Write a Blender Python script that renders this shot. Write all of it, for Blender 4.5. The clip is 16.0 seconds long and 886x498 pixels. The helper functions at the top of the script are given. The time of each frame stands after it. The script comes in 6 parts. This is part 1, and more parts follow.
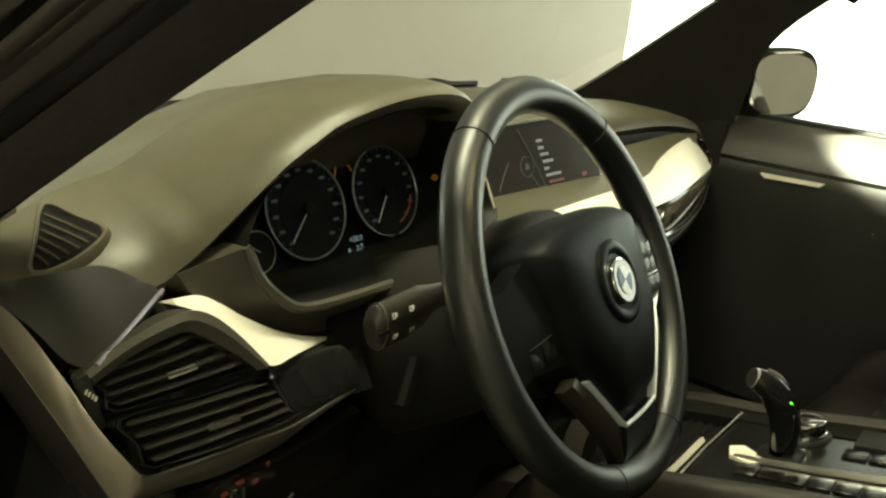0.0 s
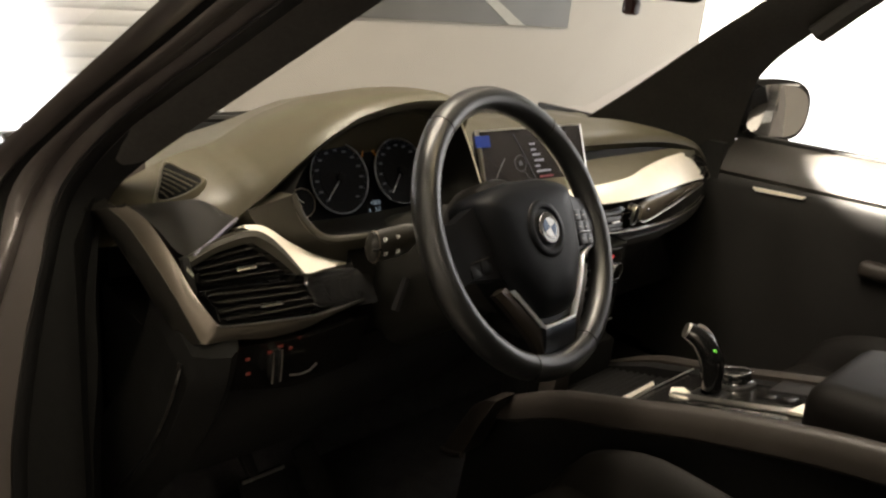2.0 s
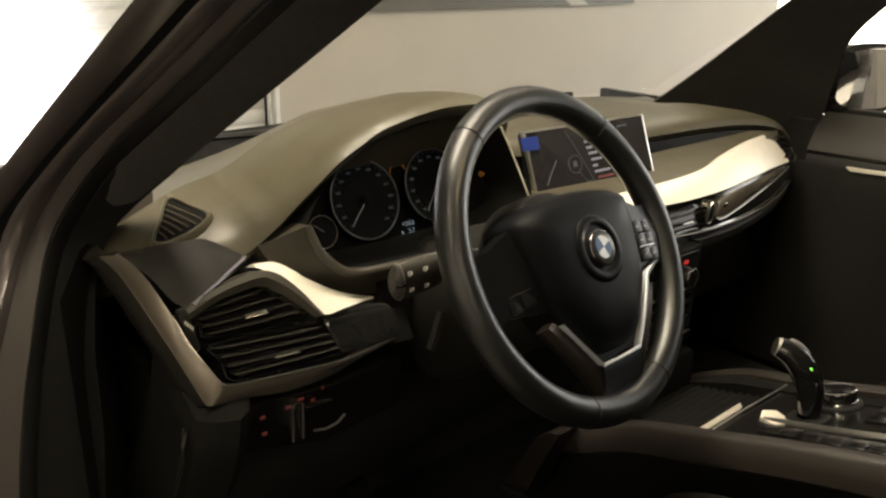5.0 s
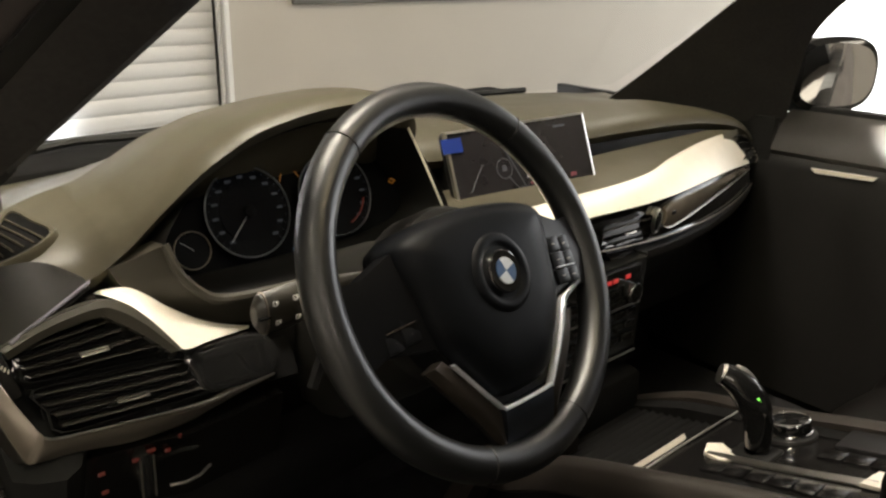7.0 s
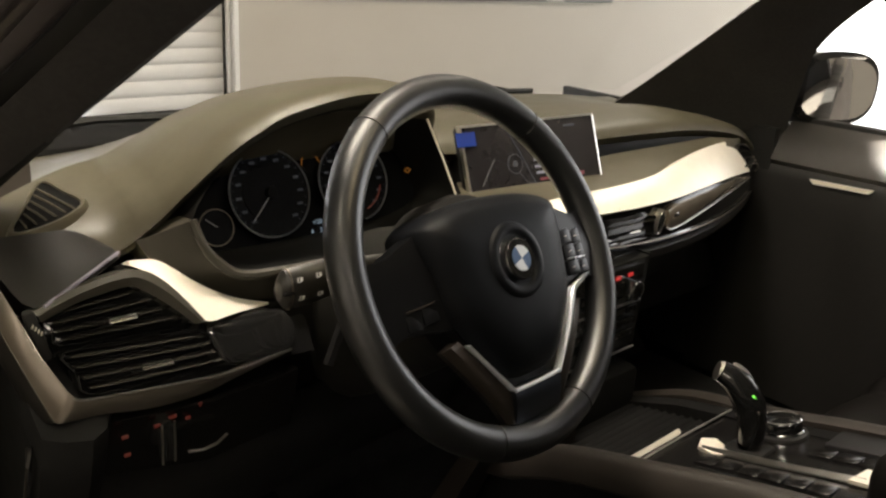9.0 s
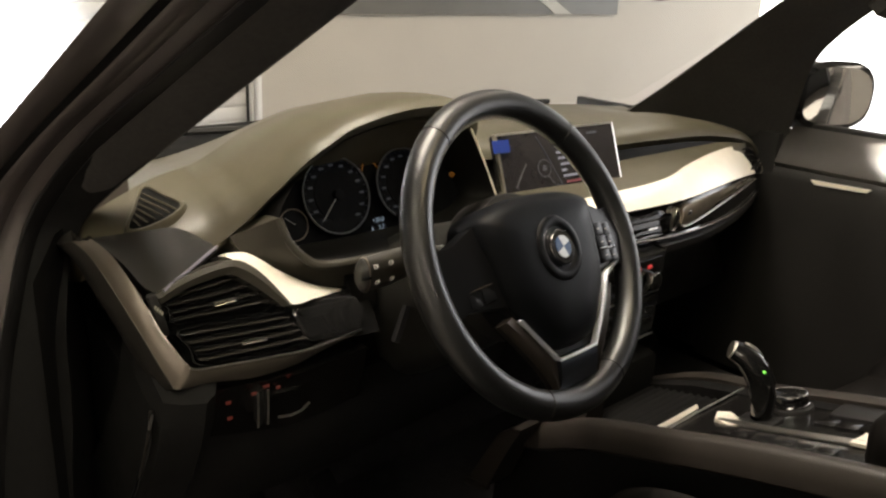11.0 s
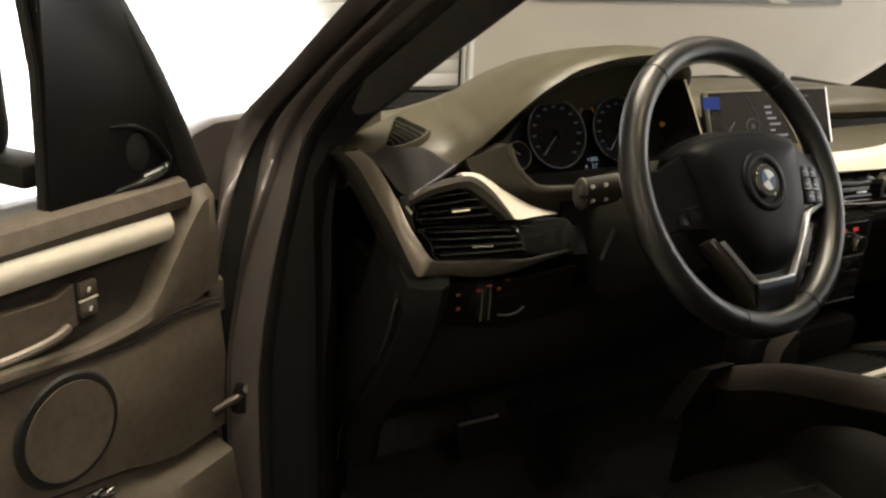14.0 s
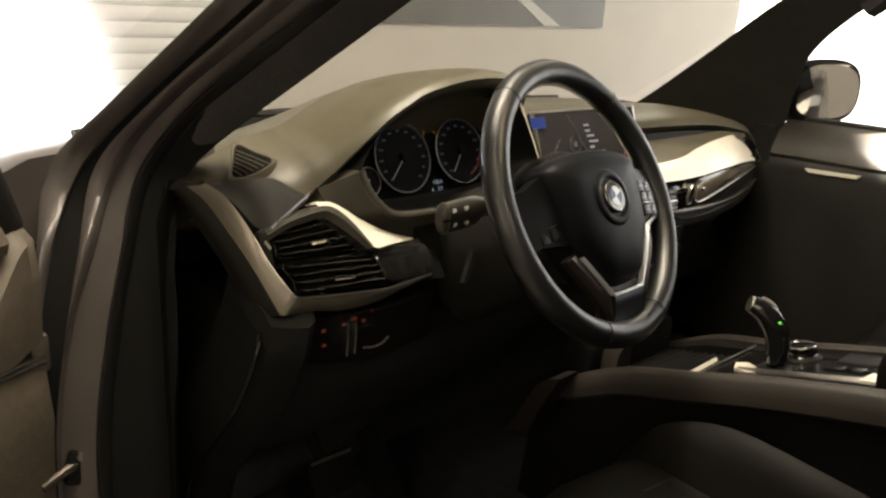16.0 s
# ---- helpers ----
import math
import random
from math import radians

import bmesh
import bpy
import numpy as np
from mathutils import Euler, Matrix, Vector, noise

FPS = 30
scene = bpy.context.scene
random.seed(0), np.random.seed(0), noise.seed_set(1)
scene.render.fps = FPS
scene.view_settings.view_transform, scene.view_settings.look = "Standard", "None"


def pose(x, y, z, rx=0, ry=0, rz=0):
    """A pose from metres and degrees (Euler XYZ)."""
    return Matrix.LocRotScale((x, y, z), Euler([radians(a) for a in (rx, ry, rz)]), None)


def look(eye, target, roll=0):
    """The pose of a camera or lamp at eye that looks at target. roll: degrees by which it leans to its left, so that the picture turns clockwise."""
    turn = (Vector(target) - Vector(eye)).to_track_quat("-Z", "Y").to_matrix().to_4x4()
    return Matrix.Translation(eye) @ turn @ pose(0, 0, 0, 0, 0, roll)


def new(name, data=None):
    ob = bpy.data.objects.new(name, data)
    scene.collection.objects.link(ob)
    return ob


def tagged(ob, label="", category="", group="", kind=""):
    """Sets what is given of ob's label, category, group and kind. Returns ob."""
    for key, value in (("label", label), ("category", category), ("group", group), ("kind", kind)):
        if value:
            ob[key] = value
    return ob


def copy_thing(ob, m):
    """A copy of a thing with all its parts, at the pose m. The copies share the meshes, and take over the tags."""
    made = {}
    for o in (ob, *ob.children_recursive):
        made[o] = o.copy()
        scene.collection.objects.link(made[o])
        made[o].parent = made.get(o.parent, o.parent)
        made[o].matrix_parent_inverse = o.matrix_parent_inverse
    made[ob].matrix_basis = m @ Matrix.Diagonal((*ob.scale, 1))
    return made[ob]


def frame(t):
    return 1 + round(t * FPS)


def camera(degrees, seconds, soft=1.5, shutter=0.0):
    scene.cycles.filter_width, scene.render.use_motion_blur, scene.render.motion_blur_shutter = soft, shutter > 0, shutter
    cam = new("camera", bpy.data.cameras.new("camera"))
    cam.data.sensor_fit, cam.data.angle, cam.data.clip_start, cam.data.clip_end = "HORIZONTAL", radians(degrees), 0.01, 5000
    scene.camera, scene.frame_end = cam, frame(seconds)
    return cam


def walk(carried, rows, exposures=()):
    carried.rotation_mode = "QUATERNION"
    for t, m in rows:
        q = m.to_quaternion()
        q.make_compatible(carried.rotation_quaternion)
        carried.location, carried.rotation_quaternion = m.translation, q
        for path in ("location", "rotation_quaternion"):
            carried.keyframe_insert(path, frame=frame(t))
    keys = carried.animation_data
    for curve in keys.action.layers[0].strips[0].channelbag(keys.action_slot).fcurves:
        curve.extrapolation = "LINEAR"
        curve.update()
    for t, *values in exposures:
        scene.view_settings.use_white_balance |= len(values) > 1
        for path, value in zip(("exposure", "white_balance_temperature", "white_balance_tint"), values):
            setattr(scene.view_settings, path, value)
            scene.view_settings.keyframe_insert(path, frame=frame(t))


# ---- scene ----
cam = camera(56.50, 16.0, soft=2.4)
PATH = [
    (0, look((-0.9909, -0.3091, 1.3432), (-0.2381, 0.2555, 1.0050), 5.64)),
    (0.5, look((-0.9734, -0.3603, 1.3514), (-0.2259, 0.2213, 1.0308), 5.35)),
    (1, look((-0.9591, -0.4486, 1.3564), (-0.2847, 0.2314, 1.0686), 6.13)),
    (1.5, look((-1.0526, -0.5353, 1.3638), (-0.3453, 0.1163, 1.0900), 5.67)),
    (2, look((-1.1722, -0.6128, 1.3718), (-0.4764, 0.0347, 1.0612), 5.93)),
    (2.5, look((-1.1739, -0.7145, 1.3896), (-0.5024, -0.0423, 1.0778), 6.10)),
    (3, look((-1.1456, -0.7813, 1.3877), (-0.5155, -0.0630, 1.0927), 4.07)),
    (3.2, look((-1.1296, -0.7847, 1.3940), (-0.5136, -0.0503, 1.1087), 1.73)),
    (5.3, look((-0.9873, -0.5157, 1.3654), (-0.3655, 0.1923, 1.0309), 0.97)),
    (5.5, look((-0.9488, -0.5054, 1.3561), (-0.3170, 0.1970, 1.0283), 2.21)),
    (6, look((-0.9067, -0.4960, 1.3577), (-0.2767, 0.2156, 1.0466), 1.58)),
    (6.5, look((-0.8847, -0.5031, 1.3615), (-0.2564, 0.2061, 1.0416), 1.16)),
    (7, look((-0.8758, -0.5154, 1.3614), (-0.2430, 0.1822, 1.0252), 1.11)),
    (7.5, look((-0.8800, -0.5199, 1.3603), (-0.2384, 0.1661, 1.0171), 2.51)),
    (8, look((-0.8908, -0.5160, 1.3600), (-0.2428, 0.1628, 1.0147), 3.33)),
    (8.5, look((-0.9098, -0.5215, 1.3627), (-0.2707, 0.1698, 1.0256), 3.34)),
    (8.7, look((-0.9136, -0.5207, 1.3592), (-0.2699, 0.1669, 1.0234), 3.83)),
    (10.8, look((-0.9779, -0.5767, 1.3541), (-0.3752, 0.1485, 1.0211), 1.97)),
    (11, look((-1.0436, -0.5813, 1.3772), (-0.4034, 0.1152, 1.0532), 2.95)),
    (11.5, look((-1.1554, -0.5927, 1.3192), (-0.5552, 0.1179, 0.9520), 3.92)),
    (12, look((-1.1575, -0.6017, 1.3049), (-0.6471, 0.1608, 0.9073), 2.16)),
    (12.5, look((-1.1151, -0.6506, 1.3071), (-0.6082, 0.1099, 0.9014), -1.67)),
    (13, look((-1.1193, -0.6761, 1.3272), (-0.6290, 0.1063, 0.9432), -0.84)),
    (13.5, look((-1.1275, -0.6908, 1.3371), (-0.6377, 0.1009, 0.9719), 0.96)),
    (14, look((-1.1624, -0.6890, 1.3290), (-0.7066, 0.1353, 0.9933), 2.44)),
    (14.5, look((-1.1795, -0.6866, 1.3468), (-0.6778, 0.1210, 1.0369), 5.08)),
    (15, look((-1.2005, -0.6696, 1.3492), (-0.6494, 0.1009, 1.0289), 6.52)),
    (15.5, look((-1.2026, -0.6434, 1.3419), (-0.5952, 0.0790, 1.0115), 6.02)),
    (16, look((-1.2198, -0.6056, 1.3265), (-0.5511, 0.0741, 1.0253), 3.63)),
]
walk(cam, PATH, [(0.0, 0.0, 7200, -14), (0.6, 0.0, 6700, 5), (1.5, 0.0, 6650, 12), (2.5, 0.08, 6800, 13), (3.2, 0.15, 6850, 13), (5.3, 0.0, 6900, 9), (7.0, 0.0, 6400, 11), (8.7, 0.0, 6500, 12), (11.0, 0.12, 6450, 13), (11.7, 0.0, 6400, 12), (13.6, 0.0, 6400, 11), (14.5, 0.0, 7250, 11), (15.2, 0.0, 7250, 11), (16.0, 0.14, 6800, 11)])

from mathutils.bvhtree import BVHTree

# ---- light ----
world = bpy.data.worlds.new("world")
scene.world = world
world.use_nodes = True
wn = world.node_tree.nodes
wn["Background"].inputs["Color"].default_value = (0.9, 0.95, 1.0, 1)
wn["Background"].inputs["Strength"].default_value = 0.04
scene.view_settings.exposure = 0.0


def lamp(name, kind, place, aim, power, color, size=0.1, size_y=None, spot=60):
    data = bpy.data.lights.new(name, kind)
    data.energy, data.color = power, color
    if kind == "AREA":
        data.shape, data.size, data.size_y = "RECTANGLE", size, size_y or size
    if kind == "SPOT":
        data.spot_size, data.spot_blend, data.shadow_soft_size = radians(spot), 0.2, size
    ob = new(name, data)
    ob.matrix_world = look(place, aim)
    return ob


WARM = (1.0, 0.89, 0.73)
# unseen added lamps (ceiling, wall, roof, spot), daylight from the wide window, the car's own headlights
lamp("front_tube_glow", "AREA", (-0.45, 0.36, 2.92), (-0.45, 0.40, 0), 62, WARM, 1.3, 0.30)
lamp("roof_fill_glow", "AREA", (-0.33, -0.235, 1.640), (-0.36, -0.10, 1.0), 0.9, (1.0, 0.83, 0.48), 0.14, 0.07)
lamp("left_tube_glow", "AREA", (-1.2, -0.45, 2.92), (-1.2, -0.43, 0), 22, (0.98, 0.92, 0.64), 0.8, 0.3)
lamp("rear_tube_glow", "AREA", (-1.0, -2.7, 2.92), (-1.0, -2.0, 0), 37, WARM, 1.5, 0.35)
lamp("back_fill_glow", "AREA", (2.0, -3.7, 2.92), (2.0, -3.7, 0), 10, WARM, 1.5, 0.35)
lamp("wall_fill_glow", "AREA", (-3.58, -1.15, 2.12), (-0.6, -0.1, 1.15), 6, WARM, 1.3, 0.36)
lamp("right_fill_glow", "AREA", (2.3, 0.9, 2.92), (2.3, 0.9, 0), 12, WARM, 1.5, 0.35)
lamp("door_top_fill", "SPOT", (-0.80, 1.0, 2.84), (0.925, -0.085, 1.100), 7500, (1.0, 0.94, 0.80), 0.03, spot=8.4)
lamp("window_daylight", "AREA", (4.3, 0.2, 1.7), (0, 0.1, 1.2), 20, (0.74, 0.87, 1.0), 3.6, 1.9)
lamp("headlight_glow_left", "SPOT", (-0.72, 1.96, 0.74), (-0.80, 2.6, 0.72), 290, (0.93, 0.95, 1.0), 0.06, spot=120)

# ---- materials ----


def mat(name, color, rough=0.5, metal=0.0, vary=0.12, grain=40.0, bump=0.0, bump_scale=900.0, coat=0.0, spec=0.5, second=None):
    m = bpy.data.materials.new(name)
    m.use_nodes = True
    nt = m.node_tree
    b = nt.nodes["Principled BSDF"]
    b.inputs["Roughness"].default_value = rough
    b.inputs["Metallic"].default_value = metal
    b.inputs["Coat Weight"].default_value = coat
    b.inputs["Specular IOR Level"].default_value = spec
    co = nt.nodes.new("ShaderNodeTexCoord")
    n1 = nt.nodes.new("ShaderNodeTexNoise")
    n1.inputs["Scale"].default_value, n1.inputs["Detail"].default_value = grain, 6
    nt.links.new(co.outputs["Object"], n1.inputs["Vector"])
    n2 = nt.nodes.new("ShaderNodeTexNoise")
    n2.inputs["Scale"].default_value, n2.inputs["Detail"].default_value = grain / 9, 3
    nt.links.new(co.outputs["Object"], n2.inputs["Vector"])
    add = nt.nodes.new("ShaderNodeMath")
    add.operation = "ADD"
    nt.links.new(n1.outputs["Fac"], add.inputs[0])
    nt.links.new(n2.outputs["Fac"], add.inputs[1])
    ramp = nt.nodes.new("ShaderNodeMapRange")
    ramp.inputs["From Min"].default_value, ramp.inputs["From Max"].default_value = 0.7, 1.3
    nt.links.new(add.outputs[0], ramp.inputs["Value"])
    mix = nt.nodes.new("ShaderNodeMix")
    mix.data_type = "RGBA"
    lo = [c * (1 - vary) for c in color]
    hi = list(second) if second else [min(1, c * (1 + vary)) for c in color]
    mix.inputs["A"].default_value, mix.inputs["B"].default_value = (*lo, 1), (*hi, 1)
    nt.links.new(ramp.outputs["Result"], mix.inputs["Factor"])
    nt.links.new(mix.outputs["Result"], b.inputs["Base Color"])
    rr = nt.nodes.new("ShaderNodeMapRange")
    rr.inputs["From Min"].default_value, rr.inputs["From Max"].default_value = 0.3, 0.7
    rr.inputs["To Min"].default_value, rr.inputs["To Max"].default_value = max(0.02, rough * 0.85), min(1, rough * 1.15)
    nt.links.new(n2.outputs["Fac"], rr.inputs["Value"])
    nt.links.new(rr.outputs["Result"], b.inputs["Roughness"])
    if bump:
        n3 = nt.nodes.new("ShaderNodeTexVoronoi")
        n3.inputs["Scale"].default_value = bump_scale
        nt.links.new(co.outputs["Object"], n3.inputs["Vector"])
        bp = nt.nodes.new("ShaderNodeBump")
        bp.inputs["Strength"].default_value, bp.inputs["Distance"].default_value = bump, 0.12 / bump_scale
        nt.links.new(n3.outputs["Distance"], bp.inputs["Height"])
        nt.links.new(bp.outputs["Normal"], b.inputs["Normal"])
    return m


def glow(name, color, power):
    m = bpy.data.materials.new(name)
    m.use_nodes = True
    b = m.node_tree.nodes["Principled BSDF"]
    b.inputs["Base Color"].default_value = (0.02, 0.02, 0.02, 1)
    b.inputs["Emission Color"].default_value = (*color, 1)
    b.inputs["Emission Strength"].default_value = power
    return m


def glassy(name, color, rough=0.0, alpha=0.1):
    m = bpy.data.materials.new(name)
    m.use_nodes = True
    nt = m.node_tree
    out = nt.nodes["Material Output"]
    nt.nodes.remove(nt.nodes["Principled BSDF"])
    tr, gl, mx = nt.nodes.new("ShaderNodeBsdfTransparent"), nt.nodes.new("ShaderNodeBsdfGlossy"), nt.nodes.new("ShaderNodeMixShader")
    tr.inputs["Color"].default_value = (*color, 1)
    gl.inputs["Roughness"].default_value = rough
    mx.inputs["Fac"].default_value = 0.03
    nt.links.new(tr.outputs["BSDF"], mx.inputs[1])
    nt.links.new(gl.outputs["BSDF"], mx.inputs[2])
    nt.links.new(mx.outputs["Shader"], out.inputs["Surface"])
    return m


PAD = mat("dash_pad", (0.073, 0.0655, 0.0440), 0.40, vary=0.10, grain=60, bump=0.5, bump_scale=700, spec=0.35)
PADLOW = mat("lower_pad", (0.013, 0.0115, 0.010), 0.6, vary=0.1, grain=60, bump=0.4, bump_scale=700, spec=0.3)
BLACK = mat("black_plastic", (0.018, 0.0175, 0.017), 0.48, vary=0.15, grain=80, bump=0.3, bump_scale=1200, spec=0.3)
GLOSS = mat("piano_black", (0.012, 0.012, 0.012), 0.08, vary=0.1, coat=0.5, spec=0.6)
LEATHER = mat("rim_leather", (0.0080, 0.0085, 0.0095), 0.38, vary=0.12, grain=90, bump=0.45, bump_scale=1100, spec=0.85)
HUB = mat("hub_vinyl", (0.0045, 0.0052, 0.0068), 0.46, vary=0.1, grain=90, bump=0.4, bump_scale=1000, spec=0.12)
WHEELSILVER = mat("wheel_silver", (0.74, 0.79, 0.87), 0.28, 0.2, vary=0.06, grain=30)
SILVER = mat("satin_silver", (0.66, 0.64, 0.60), 0.34, 1.0, vary=0.06, grain=30)
BRACKET = mat("dark_satin_silver", (0.285, 0.25, 0.215), 0.38, 0.85, vary=0.06, grain=30)
DOORTOP = mat("lit_door_top_pad", (0.042, 0.038, 0.034), 0.5, vary=0.08, grain=60, bump=0.4, bump_scale=700)
BRUSH = mat("brushed_silver", (0.86, 0.81, 0.70), 0.34, 0.15, vary=0.06, grain=25)
CHROME = mat("chrome", (0.85, 0.85, 0.86), 0.10, 1.0, vary=0.04)
HEADLINER = mat("pillar_cloth", (0.048, 0.045, 0.043), 0.9, vary=0.15, grain=160, bump=0.3, bump_scale=1500, spec=0.1)
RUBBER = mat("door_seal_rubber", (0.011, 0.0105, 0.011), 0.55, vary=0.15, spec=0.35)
PAINT = mat("brown_metallic_paint", (0.112, 0.097, 0.095), 0.32, 0.35, vary=0.05, grain=14, coat=0.5)
DOORPAD = mat("door_leather", (0.092, 0.076, 0.061), 0.55, vary=0.22, grain=70, bump=1.0, bump_scale=420, spec=0.35)
SEATLEATHER = mat("seat_leather", (0.0058, 0.0051, 0.0046), 0.55, vary=0.15, grain=50, bump=0.5, bump_scale=600, spec=0.09)
CARPET = mat("carpet", (0.045, 0.044, 0.047), 0.95, vary=0.3, grain=300, bump=0.8, bump_scale=500, spec=0.1)
CONSOLE = mat("console_side", (0.027, 0.0225, 0.019), 0.5, vary=0.08, grain=60, bump=0.4, bump_scale=700, spec=0.4)
PLASTER = mat("plaster", (0.43, 0.395, 0.350), 0.85, vary=0.04, grain=6, bump=0.2, bump_scale=120, spec=0.2)
SHUTTER = mat("shutter_paint", (0.66, 0.65, 0.64), 0.5, vary=0.06, grain=8)
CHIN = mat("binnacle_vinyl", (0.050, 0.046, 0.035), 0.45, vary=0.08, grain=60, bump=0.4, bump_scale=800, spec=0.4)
CONCRETE = mat("concrete", (0.26, 0.25, 0.23), 0.7, vary=0.25, grain=5, bump=0.3, bump_scale=80)
POSTER = mat("poster_print", (0.105, 0.10, 0.092), 0.6, vary=0.25, grain=2.5)
POSTERLINE = mat("poster_line", (0.34, 0.32, 0.28), 0.6, vary=0.1)
MIRROR = mat("mirror_glass", (0.8, 0.8, 0.78), 0.02, 1.0, vary=0.01)
WSGLASS = glassy("windscreen_glass", (0.975, 0.985, 0.975))
SCREENM = mat("screen_black", (0.022, 0.020, 0.022), 0.12, vary=0.1, coat=0.3)
BLUEFILM = mat("blue_film", (0.010, 0.032, 0.22), 0.4, vary=0.05)
WHITEPRINT = mat("white_print", (0.88, 0.88, 0.88), 0.5, vary=0.03)
DIALFACE = mat("dial_face", (0.007, 0.0075, 0.009), 0.7, vary=0.1, spec=0.05)
GREEN = glow("green_led", (0.25, 1.0, 0.1), 2.0)
RED = glow("red_led", (1.0, 0.03, 0.02), 2.5)
DIGITRED = glow("readout_red", (1.0, 0.06, 0.05), 0.45)
DIMRED = glow("dim_red_led", (1.0, 0.10, 0.05), 0.05)
SPOKE = mat("spoke_plastic", (0.005, 0.0052, 0.006), 0.32, vary=0.1, grain=90, bump=0.2, bump_scale=1000, spec=0.22)
BUTTON = mat("button_plastic", (0.0065, 0.007, 0.0085), 0.32, vary=0.1, grain=90, spec=0.3)
RECESS = mat("door_recess_vinyl", (0.050, 0.045, 0.040), 0.55, vary=0.1, grain=60, bump=0.5, bump_scale=600, spec=0.35)
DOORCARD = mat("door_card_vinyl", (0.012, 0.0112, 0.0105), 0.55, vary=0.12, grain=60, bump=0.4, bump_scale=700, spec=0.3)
DECK = mat("deck_black", (0.0075, 0.007, 0.0068), 0.22, vary=0.15, grain=60, spec=0.45)
LEGMETAL = mat("brown_spoke_metal", (0.060, 0.050, 0.042), 0.36, 0.7, vary=0.10, grain=60)
FOOTMETAL = mat("blue_satin_metal", (0.065, 0.072, 0.088), 0.34, 0.95, vary=0.06, grain=30)
AMBER = glow("amber_led", (1.0, 0.38, 0.04), 0.11)
MATTBLACK = mat("matt_black", (0.009, 0.0088, 0.0088), 0.85, vary=0.2, grain=120, bump=0.3, bump_scale=1200, spec=0.10)
CYAN = glow("cyan_display", (0.55, 0.72, 0.85), 0.28)
UITEXT = glow("display_text", (0.75, 0.72, 0.78), 0.30)
UIRED = glow("display_red", (0.9, 0.10, 0.14), 0.16)
UILINE = glow("display_line", (0.35, 0.35, 0.38), 0.11)
DIALRING = mat("dial_ring", (0.32, 0.34, 0.38), 0.3, 0.9, vary=0.05)
SLATM = mat("vent_slat_satin", (0.024, 0.022, 0.020), 0.24, vary=0.1, spec=0.9)
SMOKY = mat("smoky_wood_gloss", (0.24, 0.20, 0.16), 0.16, vary=0.25, grain=14, coat=0.5)
SKYGLOW = glow("bright_outdoors", (1.0, 0.98, 0.94), 4.0)
VIOLET = mat("violet_gloss_strip", (0.40, 0.37, 0.45), 0.25, 0.5, vary=0.05)
OLIVE = mat("olive_satin", (0.050, 0.046, 0.036), 0.40, 0.1, vary=0.06, grain=40)
NEEDLE = mat("needle_white", (0.45, 0.46, 0.50), 0.5, vary=0.03)
DIALPRINT = glow("dial_print", (0.42, 0.48, 0.58), 0.036)
DIALINNER = mat("dial_inner", (0.0065, 0.007, 0.009), 0.7, vary=0.15, grain=200, spec=0.05)
BOWL = mat("shaded_bowl_vinyl", (0.007, 0.0066, 0.006), 0.5, vary=0.08, grain=60, bump=0.4, bump_scale=800, spec=0.3)
STALK = mat("stalk_satin", (0.024, 0.022, 0.018), 0.34, vary=0.08, grain=60, spec=0.8)
SHROUD = mat("column_shroud", (0.013, 0.0125, 0.0105), 0.5, vary=0.08, grain=60, bump=0.4, bump_scale=800, spec=0.35)
BADGEBLUE = mat("badge_blue", (0.03, 0.07, 0.16), 0.3, vary=0.05)
BADGEWHITE = mat("badge_white", (0.55, 0.58, 0.62), 0.3, 0.3, vary=0.05)
DIMAMBER = glow("dim_amber_led", (1.0, 0.28, 0.05), 0.06)
TUBE = glow("added_tube", (1.0, 0.9, 0.7), 5.0)

# ---- building helpers ----
V = Vector


def part(name, bm, material, parent=None, label="", smooth=True):
    me = bpy.data.meshes.new(name)
    bmesh.ops.recalc_face_normals(bm, faces=bm.faces)
    for f in bm.faces:
        f.smooth = smooth
    if smooth:
        for e in bm.edges:
            if len(e.link_faces) == 2 and e.calc_face_angle(0) > 0.7:
                e.smooth = False
    bm.to_mesh(me)
    bm.free()
    me.materials.append(material)
    ob = new(name, me)
    if parent is not None:
        ob.parent = parent
    if label:
        ob["label"] = label
    return ob


def thing(name, label, category, group="", kind="", place=(0, 0, 0)):
    ob = new(name)
    ob.location = place
    tagged(ob, label, category, group, kind)
    return ob


def under(ob, parent):
    """Parents ob, keeping its place in the world when the parent stands away from the origin."""
    ob.parent = parent
    ob.matrix_parent_inverse = Matrix.Translation(parent.location).inverted()
    return ob


def rings_mesh(rings, closed=True, caps=True):
    bm = bmesh.new()
    vs = [[bm.verts.new(p) for p in r] for r in rings]
    n = len(rings[0])
    for a, b in zip(vs, vs[1:]):
        for i in range(n if closed else n - 1):
            j = (i + 1) % n
            bm.faces.new((a[i], a[j], b[j], b[i]))
    if caps and closed:
        bm.faces.new(vs[0])
        bm.faces.new(vs[-1])
    return bm


def smooth_line(pts, n=8, closed=False):
    """Catmull-Rom through the points."""
    pts = [V(p) for p in pts]
    out, m = [], len(pts)
    for i in range(m if closed else m - 1):
        p0 = pts[(i - 1) % m] if closed or i else pts[0]
        p1, p2 = pts[i], pts[(i + 1) % m]
        p3 = pts[(i + 2) % m] if closed or i + 2 < m else pts[-1]
        for k in range(n):
            t = k / n
            out.append(0.5 * (2 * p1 + (p2 - p0) * t + (2 * p0 - 5 * p1 + 4 * p2 - p3) * t * t + (3 * p1 - p0 - 3 * p2 + p3) * t ** 3))
    if not closed:
        out.append(pts[-1])
    return out


